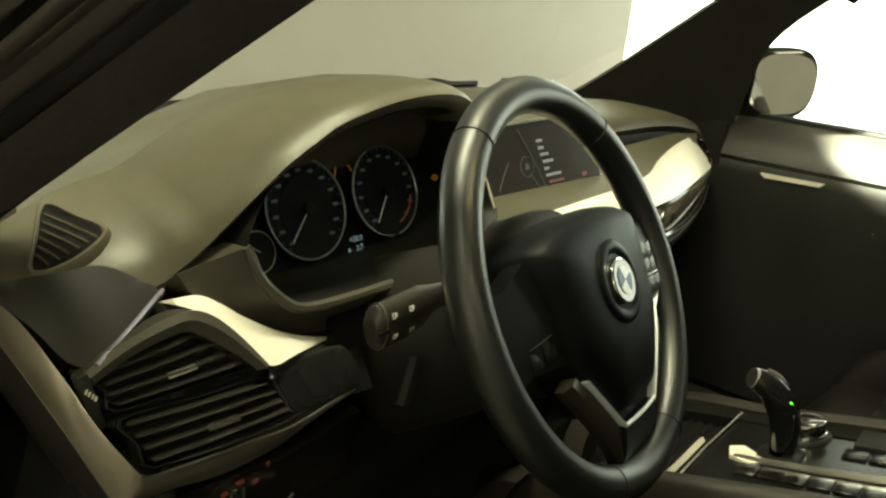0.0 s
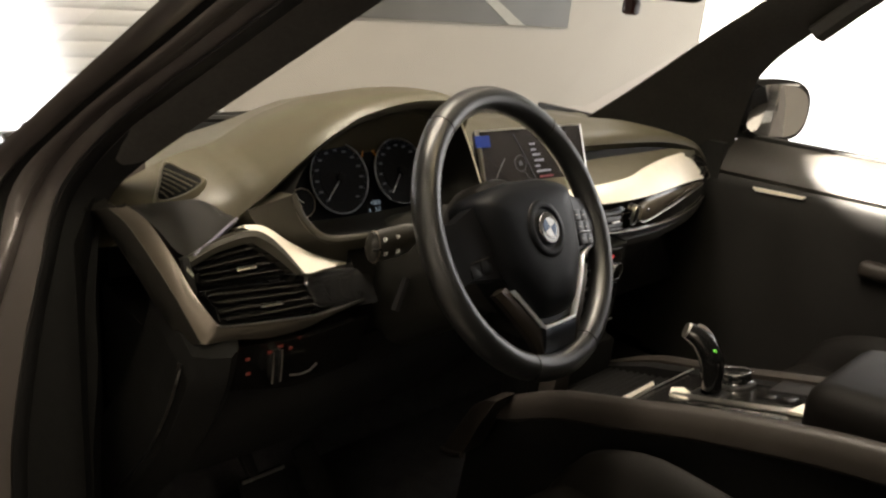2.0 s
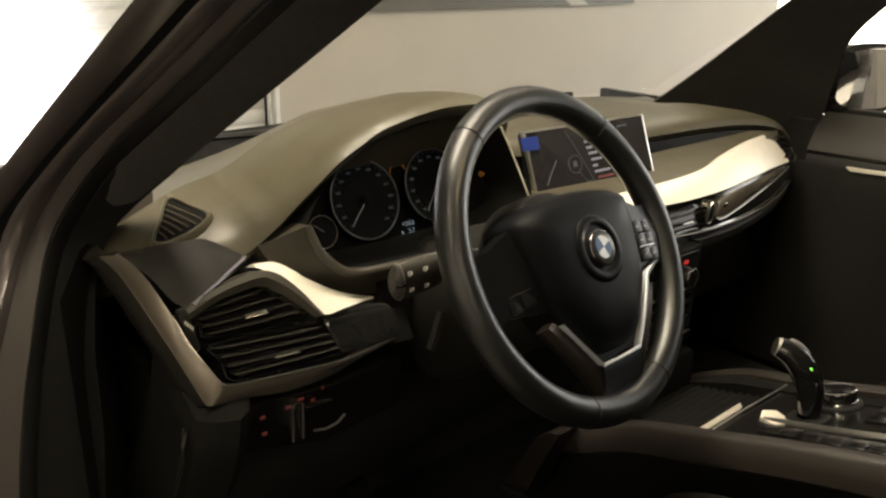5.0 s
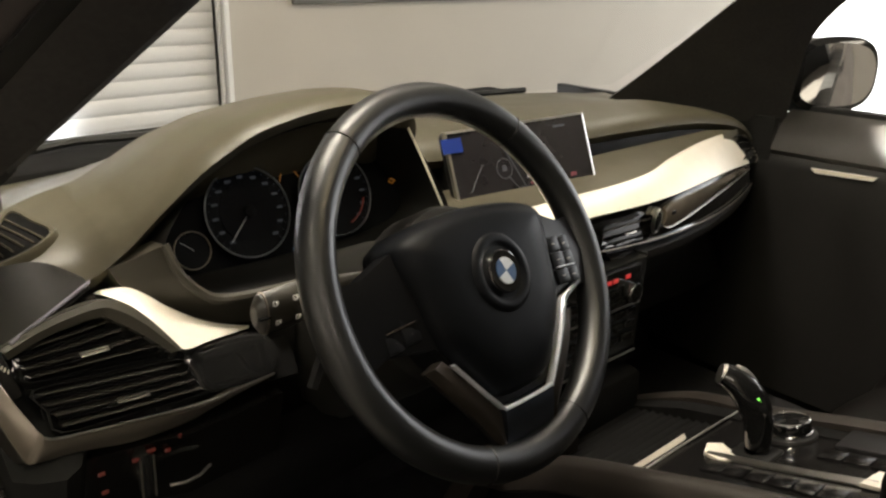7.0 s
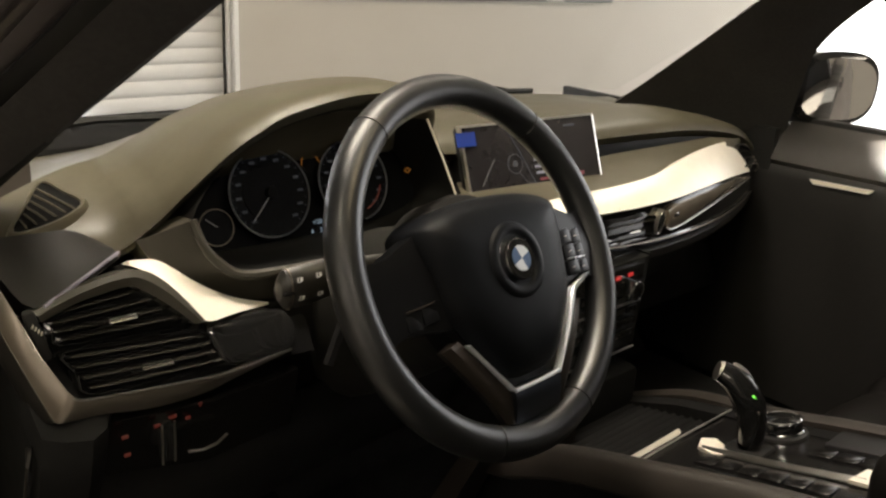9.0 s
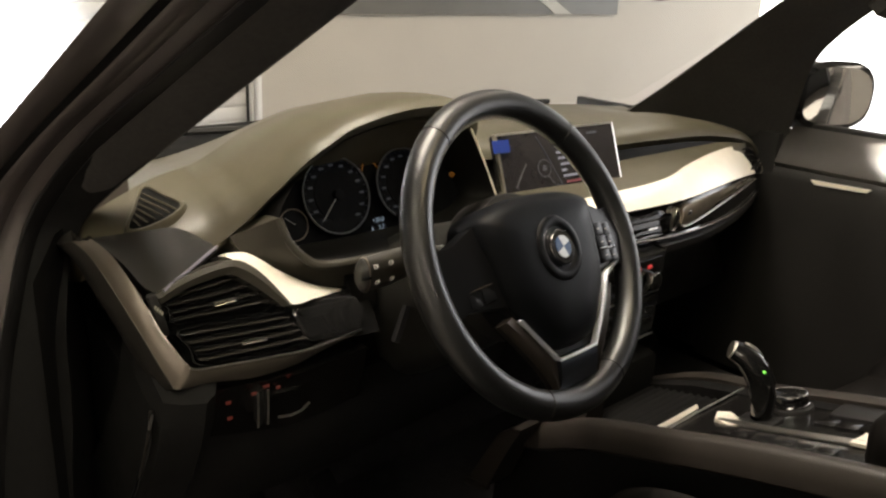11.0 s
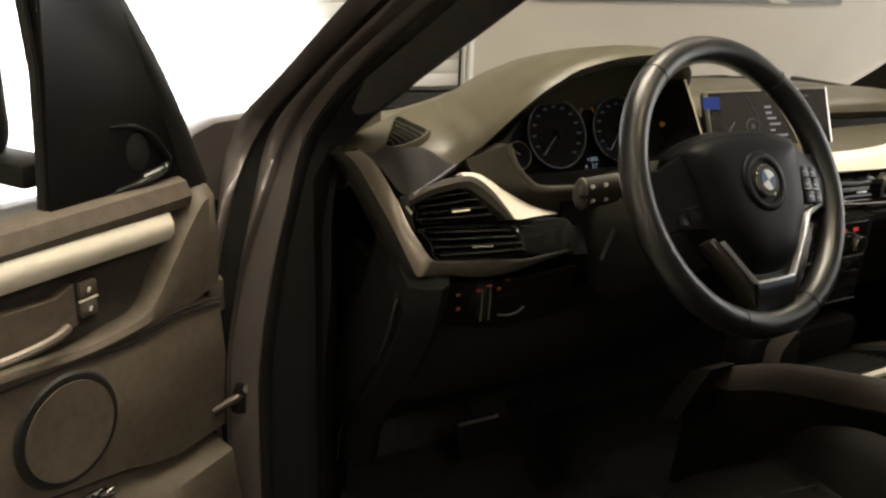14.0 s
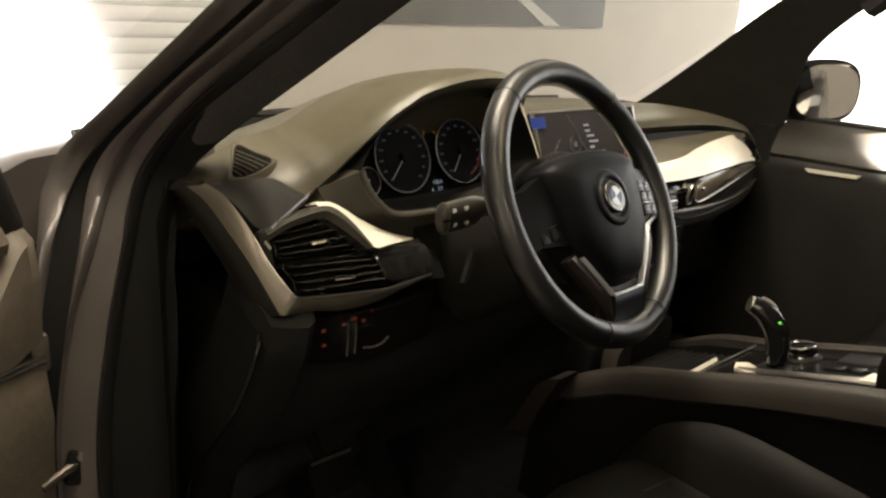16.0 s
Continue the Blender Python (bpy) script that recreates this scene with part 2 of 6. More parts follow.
def tube(path, radius, n=10, closed=False, flat=1.0, up=(0, 0, 1)):
    """A round bar along a path; radius a number or a function of 0..1."""
    path = [V(p) for p in path]
    m, rings = len(path), []
    for i, p in enumerate(path):
        a = path[(i - 1) % m] if closed else path[max(0, i - 1)]
        b = path[(i + 1) % m] if closed else path[min(m - 1, i + 1)]
        d = (b - a).normalized()
        s = d.cross(V(up))
        s = s.normalized() if s.length > 1e-4 else d.orthogonal().normalized()
        u = s.cross(d)
        r = radius(i / max(1, m - 1)) if callable(radius) else radius
        rings.append([p + s * r * math.cos(2 * math.pi * k / n) + u * r * flat * math.sin(2 * math.pi * k / n) for k in range(n)])
    if closed:
        rings.append(rings[0])
    bm = rings_mesh(rings, caps=not closed)
    if closed:
        bmesh.ops.remove_doubles(bm, verts=bm.verts, dist=1e-6)
    return bm


def rbox(size, bevel=0.004, m=Matrix(), seg=2):
    bm = bmesh.new()
    bmesh.ops.create_cube(bm, size=1, matrix=Matrix.Diagonal((*size, 1)))
    if bevel:
        bmesh.ops.bevel(bm, geom=bm.edges[:], offset=bevel, segments=seg, profile=0.5, affect="EDGES")
    bm.transform(m)
    return bm


def prism(outline, depth, m=Matrix(), bevel=0.0, seg=2, both=False):
    """An outline in the local xy plane, extruded from z = 0 down to -depth; the front edge rounded."""
    bm = bmesh.new()
    top = [bm.verts.new((x, y, 0)) for x, y in outline]
    bot = [bm.verts.new((x, y, -depth)) for x, y in outline]
    f = bm.faces.new(top)
    bm.faces.new(bot[::-1])
    n = len(outline)
    for i in range(n):
        j = (i + 1) % n
        bm.faces.new((top[i], bot[i], bot[j], top[j]))
    if bevel:
        es = list(f.edges)
        bmesh.ops.bevel(bm, geom=es, offset=bevel, segments=seg, profile=0.5, affect="EDGES")
    bm.transform(m)
    return bm


def disc(radius, depth, m=Matrix(), n=32, bevel=0.0):
    return prism([(radius * math.cos(2 * math.pi * k / n), radius * math.sin(2 * math.pi * k / n)) for k in range(n)], depth, m, bevel)


def torus(R, r, m=Matrix(), n=48, k=10, flat=1.0):
    bm = bmesh.new()
    vs = [[bm.verts.new(((R + r * math.cos(b)) * math.cos(a), (R + r * math.cos(b)) * math.sin(a), r * flat * math.sin(b)))
           for b in (2 * math.pi * j / k for j in range(k))] for a in (2 * math.pi * i / n for i in range(n))]
    for i in range(n):
        for j in range(k):
            bm.faces.new((vs[i][j], vs[(i + 1) % n][j], vs[(i + 1) % n][(j + 1) % k], vs[i][(j + 1) % k]))
    bm.transform(m)
    return bm


def slab(points, thick, direction):
    """A closed shell: the outline of points in space, thickened along a direction."""
    d = V(direction).normalized() * thick
    return rings_mesh([[V(p) for p in points], [V(p) + d for p in points]])


def axes_pose(place, x, z):
    """A pose with its x along x and its z near z."""
    X = V(x).normalized()
    Y = V(z).cross(X).normalized()
    Z = X.cross(Y)
    m = Matrix((X, Y, Z)).transposed().to_4x4()
    m.translation = V(place)
    return m


def joined(*bms):
    out = bmesh.new()
    for b in bms:
        me = bpy.data.meshes.new("tmp")
        b.to_mesh(me)
        b.free()
        out.from_mesh(me)
        bpy.data.meshes.remove(me)
    return out


# ---- room ----
def wall(name, lo, hi, material, label):
    c = [(a + b) / 2 for a, b in zip(lo, hi)]
    ob = part(name, rbox([b - a for a, b in zip(lo, hi)], 0, pose(*c)), material, smooth=False)
    return tagged(ob, label, name.split("_")[0], kind="structure")


SHX, WY, EX = 0.735, 2.60, 4.95
wall("floor", (-4.0, -5.2, -0.15), (5.2, 2.9, 0), CONCRETE, "grey concrete garage floor")
wall("ceiling", (-4.0, -5.2, 3.0), (5.2, 2.9, 3.15), PLASTER, "plain light plaster ceiling")
wall("wall_north", (SHX + 0.034, WY, 0), (EX, WY + 0.2, 3.0), PLASTER, "plain cream plastered wall behind the car")
wall("wall_header", (-3.85, WY, 2.75), (SHX + 0.08, WY + 0.2, 3.0), PLASTER, "cream plastered strip above the shutter")
wall("wall_west", (-3.85, -5.2, 0), (-3.7, 2.6, 3.0), PLASTER, "plain cream plastered side wall")
wall("wall_south", (-4.0, -5.35, 0), (5.2, -5.2, 3.0), PLASTER, "plain cream plastered rear wall")
wall("wall_east", (EX, -5.2, 0), (EX + 0.2, -3.2, 3.0), PLASTER, "cream plastered wall beside the window")
wall("wall_sill", (EX, -3.2, 0), (EX + 0.2, 2.6, 0.12), PLASTER, "low plastered kerb under the window")
wall("wall_lintel", (EX, -3.2, 2.8), (EX + 0.2, 2.6, 3.0), PLASTER, "plastered lintel over the window")
win = thing("window_1", "wide floor-length showroom window, bright daylight outside", "window", kind="structure")
for y in (-3.2, -1.6):
    part("window_frame", rbox((0.05, 0.05, 2.68), 0.004, pose(EX + 0.1, min(2.57, max(-3.17, y)), 1.46)), SILVER, win)
glow_ob = part("backdrop", rbox((0.02, 8, 5), 0, pose(EX + 0.9, 0, 1.6)), SKYGLOW, smooth=False)
tagged(glow_ob, "overexposed white daylight beyond the window", "backdrop", kind="structure")

shutter = thing("roller_shutter", "pale grey roller shutter of narrow horizontal slats", "shutter")
PITCH, SHW = 0.0615, 3.84
slat_rings = []
for x in (-SHW, SHX):
    slat_rings.append([V((x, WY + 0.06 - 0.007 * math.sin(math.pi * t) + (0.005 if t in (0, 1) else 0), (t - 0.5) * PITCH * 0.995)) for t in (0, 0.12, 0.3, 0.5, 0.7, 0.88, 1)]
                      + [V((x, WY + 0.075, 0.5 * PITCH * 0.98)), V((x, WY + 0.075, -0.5 * PITCH * 0.98))])
first = None
for k in range(44):
    z = PITCH * (k + 0.5) + 0.02
    if first is None:
        first = part("slat", rings_mesh(slat_rings), SHUTTER, shutter)
        slat = first
    else:
        slat = new("slat", first.data)
        slat.parent = shutter
    slat.location = (0, 0, z)
part("guide_rail", joined(rbox((0.012, 0.03, 2.74), 0.002, pose(SHX - 0.004, WY + 0.02, 1.38)), rbox((0.022, 0.04, 2.74), 0.004, pose(SHX + 0.018, WY + 0.001, 1.38))), SHUTTER, shutter, "grey guide rail")
# narrow dark strip along the joint between slats and guide rail
part("dark_gap", rbox((0.007, 0.01, 2.7), 0, pose(SHX - 0.016, WY + 0.028, 1.37)), RUBBER, shutter, "thin dark line beside the guide rail")

poster = thing("wall_poster", "large dark grey printed panel with a pale diagonal line", "poster")
part("panel", rbox((2.13, 0.02, 1.0), 0.003, pose(2.125, WY - 0.012, 1.652)), POSTER, poster)
part("stripe", slab([(2.09, WY - 0.0235, 1.44), (2.17, WY - 0.0235, 1.44), (2.760, WY - 0.0235, 1.154), (2.615, WY - 0.0235, 1.154)], 0.003, (0, -1, 0)), POSTERLINE, poster, "pale diagonal line")
card = thing("wall_card", "small pale square card turned on its corner on the wall", "card")
part("sheet", rbox((0.2, 0.006, 0.2), 0.001, pose(4.18, WY - 0.005, 1.50, 0, 45, 0)), mat("card_yellow", (0.85, 0.80, 0.55), 0.7, vary=0.04), card)

# battens out of view, added to light the room and match highlights
for n, (x, y) in enumerate(((-0.45, 0.36), (-1.2, -0.45), (-1.0, -2.7), (2.3, 0.9), (2.0, -3.7))):
    cl = thing("added_ceiling_light", "unseen batten ceiling light added to light the room", "ceiling light", "ceiling lights")
    part("body", rbox((1.6, 0.4, 0.05), 0.006, pose(x, y, 2.975)), SHUTTER, cl)
    part("diffuser", rbox((1.5, 0.34, 0.012), 0.003, pose(x, y, 2.944)), TUBE, cl, "glowing diffuser")

# fill light added out of view to brighten the near pillar paint
cl = thing("wall_fill_light", "unseen fill light added high on the plastered wall", "wall light")
part("body", rbox((0.06, 1.42, 0.42), 0.006, pose(-3.67, -1.15, 2.12)), SHUTTER, cl)
part("diffuser", rbox((0.02, 1.34, 0.36), 0.003, pose(-3.632, -1.15, 2.12)), TUBE, cl, "glowing diffuser")
# spotlight out of view, added to make the bright patch on the passenger door
spot = thing("fill_spotlight", "unseen spotlight added to brighten the passenger door top", "spotlight")
part("base", disc(0.05, 0.02, pose(-0.80, 1.0, 3.0), 24), BLACK, spot)
part("can", tube([(-0.85, 1.03, 2.985), (-0.84, 1.025, 2.94), (-0.825, 1.015, 2.885)], 0.04, 16), BLACK, spot)

# ---- car body ----
body = thing("car_body", "brown metallic car body with the driver's door open", "car")


def lerp(a, b, t):
    return V(a) + (V(b) - V(a)) * t


def pillar_at(u, z):
    """A point of the driver's windscreen pillar: u = 0 the outer, 1 the inner edge."""
    o = V((-0.903 + 0.386 * (z - 1), 0.572 - 1.307 * (z - 1), z))
    i = V((-0.828 + 0.737 * (z - 1), 0.435 - 1.077 * (z - 1), z))
    return o + (i - o) * u


FOOT_Z = (1.09, 1.0, 0.90, 0.775, 0.63, 0.36)
FOOT = [(0.0, ((-0.872, 0.44), (-0.905, 0.41), (-0.926, 0.375), (-0.934, 0.365), (-0.934, 0.36), (-0.934, 0.36))),
        (0.36, ((-0.815, 0.385), (-0.856, 0.365), (-0.890, 0.36), (-0.913, 0.36), (-0.918, 0.36), (-0.918, 0.36))),
        (0.57, ((-0.794, 0.345), (-0.834, 0.33), (-0.865, 0.33), (-0.885, 0.33), (-0.889, 0.33), (-0.889, 0.33))),
        (1.0, ((-0.755, 0.32), (-0.790, 0.29), (-0.800, 0.27), (-0.810, 0.27), (-0.810, 0.27), (-0.810, 0.25)))]


def foot_at(u):
    """The line of the hinge pillar below the screen pillar, at the same share u of its width."""
    for (u0, a), (u1, b) in zip(FOOT, FOOT[1:]):
        if u <= u1:
            t = (u - u0) / (u1 - u0)
            return [V((p[0] + (q[0] - p[0]) * t, p[1] + (q[1] - p[1]) * t, z)) for p, q, z in zip(a, b, FOOT_Z)]


def band(u0, u1, lift, depth, material, name, label="", mirror=False, parent=None, low=True, top=1.66, crown=0.4, back=None):
    """A moulding that runs down the screen pillar and on down the hinge pillar; lift: how far it stands towards the outside."""
    def line(u):
        pts = [pillar_at(u, z) for z in (top, 1.55, 1.4, 1.28, 1.18) if z <= top]
        if isinstance(low, tuple):
            v = low[0] + (low[1] - low[0]) * (u - u0) / (u1 - u0)
            pts += foot_at(u)[:1] + foot_at((u + v) / 2)[1:2] + foot_at(v)[2:]
        elif low:
            pts += foot_at(u)
        else:
            pts += [pillar_at(u, z) for z in (1.10, 1.04)]
        return smooth_line(pts, 5)
    a, c, b = line(u0), line((u0 + u1) / 2), line(u1)
    out = V((-0.62, -0.72, 0.30)).normalized()
    rings = []
    bk = V(back).normalized() if back else out
    for p, q, r in zip(a, c, b):
        rings.append([p - bk * depth, p + out * lift * (1 - crown), lerp(p, q, 0.5) + out * lift * (1 - crown * 0.3), q + out * lift, lerp(q, r, 0.5) + out * lift * (1 - crown * 0.3), r + out * lift * (1 - crown), r - bk * depth])
    bm = rings_mesh(rings)
    if mirror:
        bmesh.ops.scale(bm, vec=(-1, 1, 1), verts=bm.verts)
    return part(name, bm, material, parent or body, label)


# each moulding changes its share of the width from the screen pillar to the hinge pillar
band(0.0, 0.17, 0.016, 0.05, PAINT, "pillar_paint", "painted outer windscreen pillar", low=(0.0, 0.02))
# low down this black band widens to paint the hinge gap's shade
band(0.17, 0.24, 0.002, 0.05, MATTBLACK, "groove_gap_shade", low=(0.02, 0.29))
band(0.24, 0.34, 0.010, 0.05, PAINT, "pillar_step", low=(0.29, 0.32))
band(0.34, 0.38, 0.016, 0.05, PAINT, "pillar_rib", crown=0.8, low=(0.32, 0.35))
band(0.38, 0.50, 0.004, 0.05, PAINT, "pillar_flange", "painted door flange", low=(0.35, 0.58), crown=0.2)
band(0.50, 0.62, 0.018, 0.05, RUBBER, "door_seal", "black rubber door seal", crown=0.9, low=(0.58, 0.66))
band(0.62, 1.0, 0.006, 0.030, HEADLINER, "pillar_trim", "black cloth pillar trim", low=False, crown=0.9, back=(-0.31, -0.9, 0.3))
band(0.62, 1.0, 0.0, 0.05, MATTBLACK, "pillar_foot", "black inner hinge pillar trim", top=1.18, back=(-0.31, -0.9, 0.3))
rl = smooth_line([(0.64, 0.66, 1.03), (0.62, 0.53, 1.12), (0.605, 0.40, 1.22), (0.596, 0.30, 1.30), (0.583, 0.17, 1.40), (0.57, 0.04, 1.50), (0.555, -0.10, 1.60), (0.54, -0.22, 1.66)], 5)
rr = smooth_line([(0.845, 0.300, 1.035), (0.812, 0.272, 1.14), (0.785, 0.245, 1.215), (0.745, 0.190, 1.275), (0.70, 0.10, 1.345), (0.655, -0.05, 1.46), (0.61, -0.20, 1.58), (0.59, -0.30, 1.64)], 5)
pb = V((0.85, 0.5, 0)).normalized()
part("pillar_trim", rings_mesh([[a + pb * 0.04, a, lerp(a, b, 0.25) - pb * 0.012, lerp(a, b, 0.75) - pb * 0.012, b, b + pb * 0.012] for a, b in zip(rl, rr)]), HEADLINER, body, "black cloth pillar trim")
# hinge pillar inner trim below the dash end
part("kick_panel", slab([(-0.83, 0.24, 0.35), (-0.83, 0.25, 1.06), (-0.79, 0.30, 1.09), (-0.74, 0.42, 1.05), (-0.72, 0.45, 0.35)], 0.02, (0.6, 0.8, 0)), MATTBLACK, body)
# roof, floor pan, sill, firewall
part("roof", rbox((1.16, 1.95, 0.05), 0.02, pose(0, -1.175, 1.70)), HEADLINER, body)
# cabin lamp out of view, added for the rim's highlight and cabin fill
roof_fill = thing("roof_fill", "unseen fill lamp added in the headliner above the driver", "car lamp")
part("base", rbox((0.16, 0.09, 0.018), 0.006, pose(-0.33, -0.245, 1.670)), BLACK, roof_fill)
part("lens", rbox((0.12, 0.06, 0.008), 0.003, pose(-0.33, -0.245, 1.659)), TUBE, roof_fill, "glowing lens")
part("floor_pan", rbox((1.66, 2.6, 0.06), 0.01, pose(0, -0.35, 0.40)), CARPET, body, "dark carpeted floor")
part("toe_board", slab([(-0.80, 0.52, 0.42), (0.80, 0.52, 0.42), (0.80, 0.78, 0.72), (0.80, 0.78, 0.98), (-0.80, 0.78, 0.98), (-0.80, 0.78, 0.72)], 0.03, (0, 1, 0)), CARPET, body)
part("sill", rbox((0.14, 2.0, 0.16), 0.03, pose(-0.88, -0.6, 0.40)), PAINT, body)
part("sill", rbox((0.15, 2.4, 0.16), 0.03, pose(0.875, -0.45, 0.41)), MATTBLACK, body)
part("sill_trim", rbox((0.09, 1.6, 0.02), 0.008, pose(-0.80, -0.45, 0.485)), BLACK, body)
# wing and bonnet
wing = []
for y, top, x0 in ((0.432, 1.108, -0.858), (0.45, 1.110, -0.858), (0.52, 1.103, -0.862), (0.7, 1.058, -0.875), (1.1, 0.985, -0.88), (1.5, 0.905, -0.86), (1.78, 0.84, -0.80)):
    wing.append([V((x0 + 0.20, y, top + 0.015)), V((x0 + 0.06, y, top + 0.008)), V((x0 + 0.008, y, top)), V((x0 - 0.045, y, top - 0.006)), V((x0 - 0.075, y, top - 0.020)), V((x0 - 0.096, y, top - 0.055)), V((x0 - 0.108, y, top - 0.12)), V((x0 - 0.112, y, top - 0.25)),
                 V((x0 - 0.108, y, 0.55)), V((x0 - 0.07, y, 0.55)), V((x0 - 0.07, y, top - 0.12)), V((x0 + 0.2, y, top - 0.04))])
part("front_wing", rings_mesh(wing), PAINT, body, "brown painted front wing")
part("inner_wing", slab([(-0.955, 0.462, 0.42), (-0.955, 0.462, 1.04), (-0.90, 0.462, 1.085), (-0.70, 0.462, 1.085), (-0.70, 0.462, 0.42)], 0.02, (0, 1, 0)), MATTBLACK, body)
bm = rings_mesh([[p + V((0, 0, -0.05)) for p in r] for r in wing[3:]])
bmesh.ops.scale(bm, vec=(-1, 1, 1), verts=bm.verts)
part("front_wing", bm, PAINT, body)
bonnet = []
for y, z in ((0.96, 0.975), (1.1, 0.950), (1.5, 0.885), (1.8, 0.83)):
    bonnet.append([V((x, y, z + 0.02 * (1 - (x / 0.7) ** 2))) for x in (-0.66, -0.4, 0, 0.4, 0.66)] + [V((x, y, z - 0.04)) for x in (0.66, -0.66)])
part("bonnet", rings_mesh(bonnet), PAINT, body)
part("nose", rbox((1.6, 0.12, 0.50), 0.05, pose(0, 1.83, 0.60)), PAINT, body)
for sx in (-1, 1):
    part("headlight", disc(0.07, 0.03, pose(0.72 * sx, 1.90, 0.72, -90, 0, 0)), GLOSS, body)
# passenger-side shell: door, screen pillar foot
pdoor = thing("passenger_door", "closed passenger door with dark trim and bright lit top", "car door")
prof = [(0.905, 1.030), (0.87, 1.030), (0.85, 1.01), (0.82, 0.985), (0.803, 0.972), (0.798, 0.95), (0.793, 0.90), (0.79, 0.80), (0.79, 0.45), (0.92, 0.45), (0.95, 0.8)]
part("panel", rings_mesh([[V((x, y, z + (0.02 if z > 0.9 else 0) * (0.3 - y))) for x, z in prof] for y in (0.42, 0.3, 0.1, -0.2, -0.6, -0.9)]), DOORCARD, pdoor, "dark padded door trim")
# top gets a lighter colour than the trim below, for light falling on it
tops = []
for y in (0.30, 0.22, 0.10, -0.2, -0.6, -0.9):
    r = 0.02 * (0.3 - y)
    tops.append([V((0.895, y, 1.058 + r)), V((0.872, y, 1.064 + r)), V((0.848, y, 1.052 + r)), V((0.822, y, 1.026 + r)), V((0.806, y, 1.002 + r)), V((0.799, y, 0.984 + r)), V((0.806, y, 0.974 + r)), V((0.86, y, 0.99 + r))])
part("door_top", rings_mesh(tops), DOORTOP, pdoor, "padded door top, coloured lighter to look brightly lit")
part("inlay", slab([(0.800, 0.205, 0.962), (0.800, 0.075, 0.968), (0.800, 0.082, 0.960), (0.800, 0.195, 0.954)], 0.008, (-1, 0, 0)), BRUSH, pdoor, "silver inlay strip")
part("armrest", rbox((0.07, 0.34, 0.04), 0.015, pose(0.80, -0.25, 0.845), 3), CONSOLE, pdoor, "brown-grey padded armrest")
part("window_seal", rbox((0.03, 1.3, 0.018), 0.006, pose(0.885, -0.25, 1.074, -1, 0, 0)), BLACK, pdoor)
part("roof_rail", tube(smooth_line([(0.70, 0.10, 1.345), (0.655, -0.06, 1.47), (0.60, -0.35, 1.62), (0.57, -1.2, 1.68)], 6), 0.03, 8), HEADLINER, body)
part("roof_rail", tube(smooth_line([(-0.66, -0.18, 1.56), (-0.60, -0.40, 1.65), (-0.57, -1.2, 1.69)], 6), 0.035, 8), HEADLINER, body)
part("kick_panel", slab([(0.80, 0.30, 0.40), (0.80, 0.30, 1.05), (0.80, 0.90, 1.05), (0.80, 0.90, 0.40)], 0.02, (1, 0, 0)), BLACK, body)
# rear half of the shell: doors, posts, dark glass, and an unseen bulkhead added to block rear light
for sx in (-1, 1):
    part("rear_door", rings_mesh([[V((sx * x, y, z)) for x, z in ((0.86, 1.055), (0.905, 1.045), (0.935, 0.95), (0.955, 0.80), (0.945, 0.60), (0.92, 0.42), (0.84, 0.42), (0.82, 0.8), (0.84, 1.05))] for y in (-0.70, -1.0, -1.5, -2.1)]), PAINT, body, "closed painted rear door")
    part("rear_glass", slab([(sx * 0.865, -0.72, 1.06), (sx * 0.865, -2.1, 1.06), (sx * 0.60, -2.1, 1.66), (sx * 0.60, -0.72, 1.66)], 0.006, (-sx, 0, -0.4)), GLOSS, body, "dark tinted rear glass", smooth=False)
part("chrome_sill", tube([(0.895, -0.70, 1.058), (0.895, -1.4, 1.058), (0.89, -2.1, 1.058)], 0.006, 6), CHROME, body)
part("door_post", rings_mesh([[V((x - 0.04, y - 0.05, z)), V((x - 0.04, y + 0.05, z)), V((x + 0.04, y + 0.06, z)), V((x + 0.04, y - 0.06, z))] for x, y, z in ((0.84, -0.62, 0.45), (0.84, -0.62, 1.06), (0.72, -0.66, 1.36), (0.60, -0.70, 1.67))]), BLACK, body)
part("rear_light_block", rbox((1.64, 0.12, 1.24), 0.04, pose(0, -1.5, 1.05)), HEADLINER, body)
part("front_door_skin", rings_mesh([[V((x, y, z)) for x, z in ((0.90, 1.05), (0.925, 1.03), (0.945, 0.9), (0.955, 0.75), (0.94, 0.5), (0.91, 0.42), (0.90, 0.42), (0.90, 0.9))] for y in (0.40, 0.1, -0.3, -0.69)]), PAINT, body, "painted passenger door skin")
# windscreen
def screen_pt(t, u, off=0.0):
    w = (0.90 if u > 0 else 0.84) - 0.28 * t
    return V((u * w, 0.80 - 1.02 * t + 0.085 * (1 - u * u) + off * 0.5, 1.052 + 0.612 * t + off))


outer_rows = [[screen_pt(t / 5, u / 5) for u in range(-5, 6)] + [screen_pt(t / 5, u / 5, 0.004) for u in range(5, -6, -1)] for t in range(6)]
ws = part("windscreen", rings_mesh(outer_rows), WSGLASS, body)
ws.visible_shadow = False
part("cowl", rbox((1.26, 0.22, 0.05), 0.012, pose(0, 0.875, 1.024)), MATTBLACK, body, "black plastic cowl under the windscreen")
for x0, x1 in ((-0.70, -0.15), (-0.05, 0.62)):
    part("wiper", tube([(x0, 0.85, 1.050), ((x0 + x1) / 2, 0.875, 1.062), (x1, 0.85, 1.056)], 0.007, 6), BLACK, body)
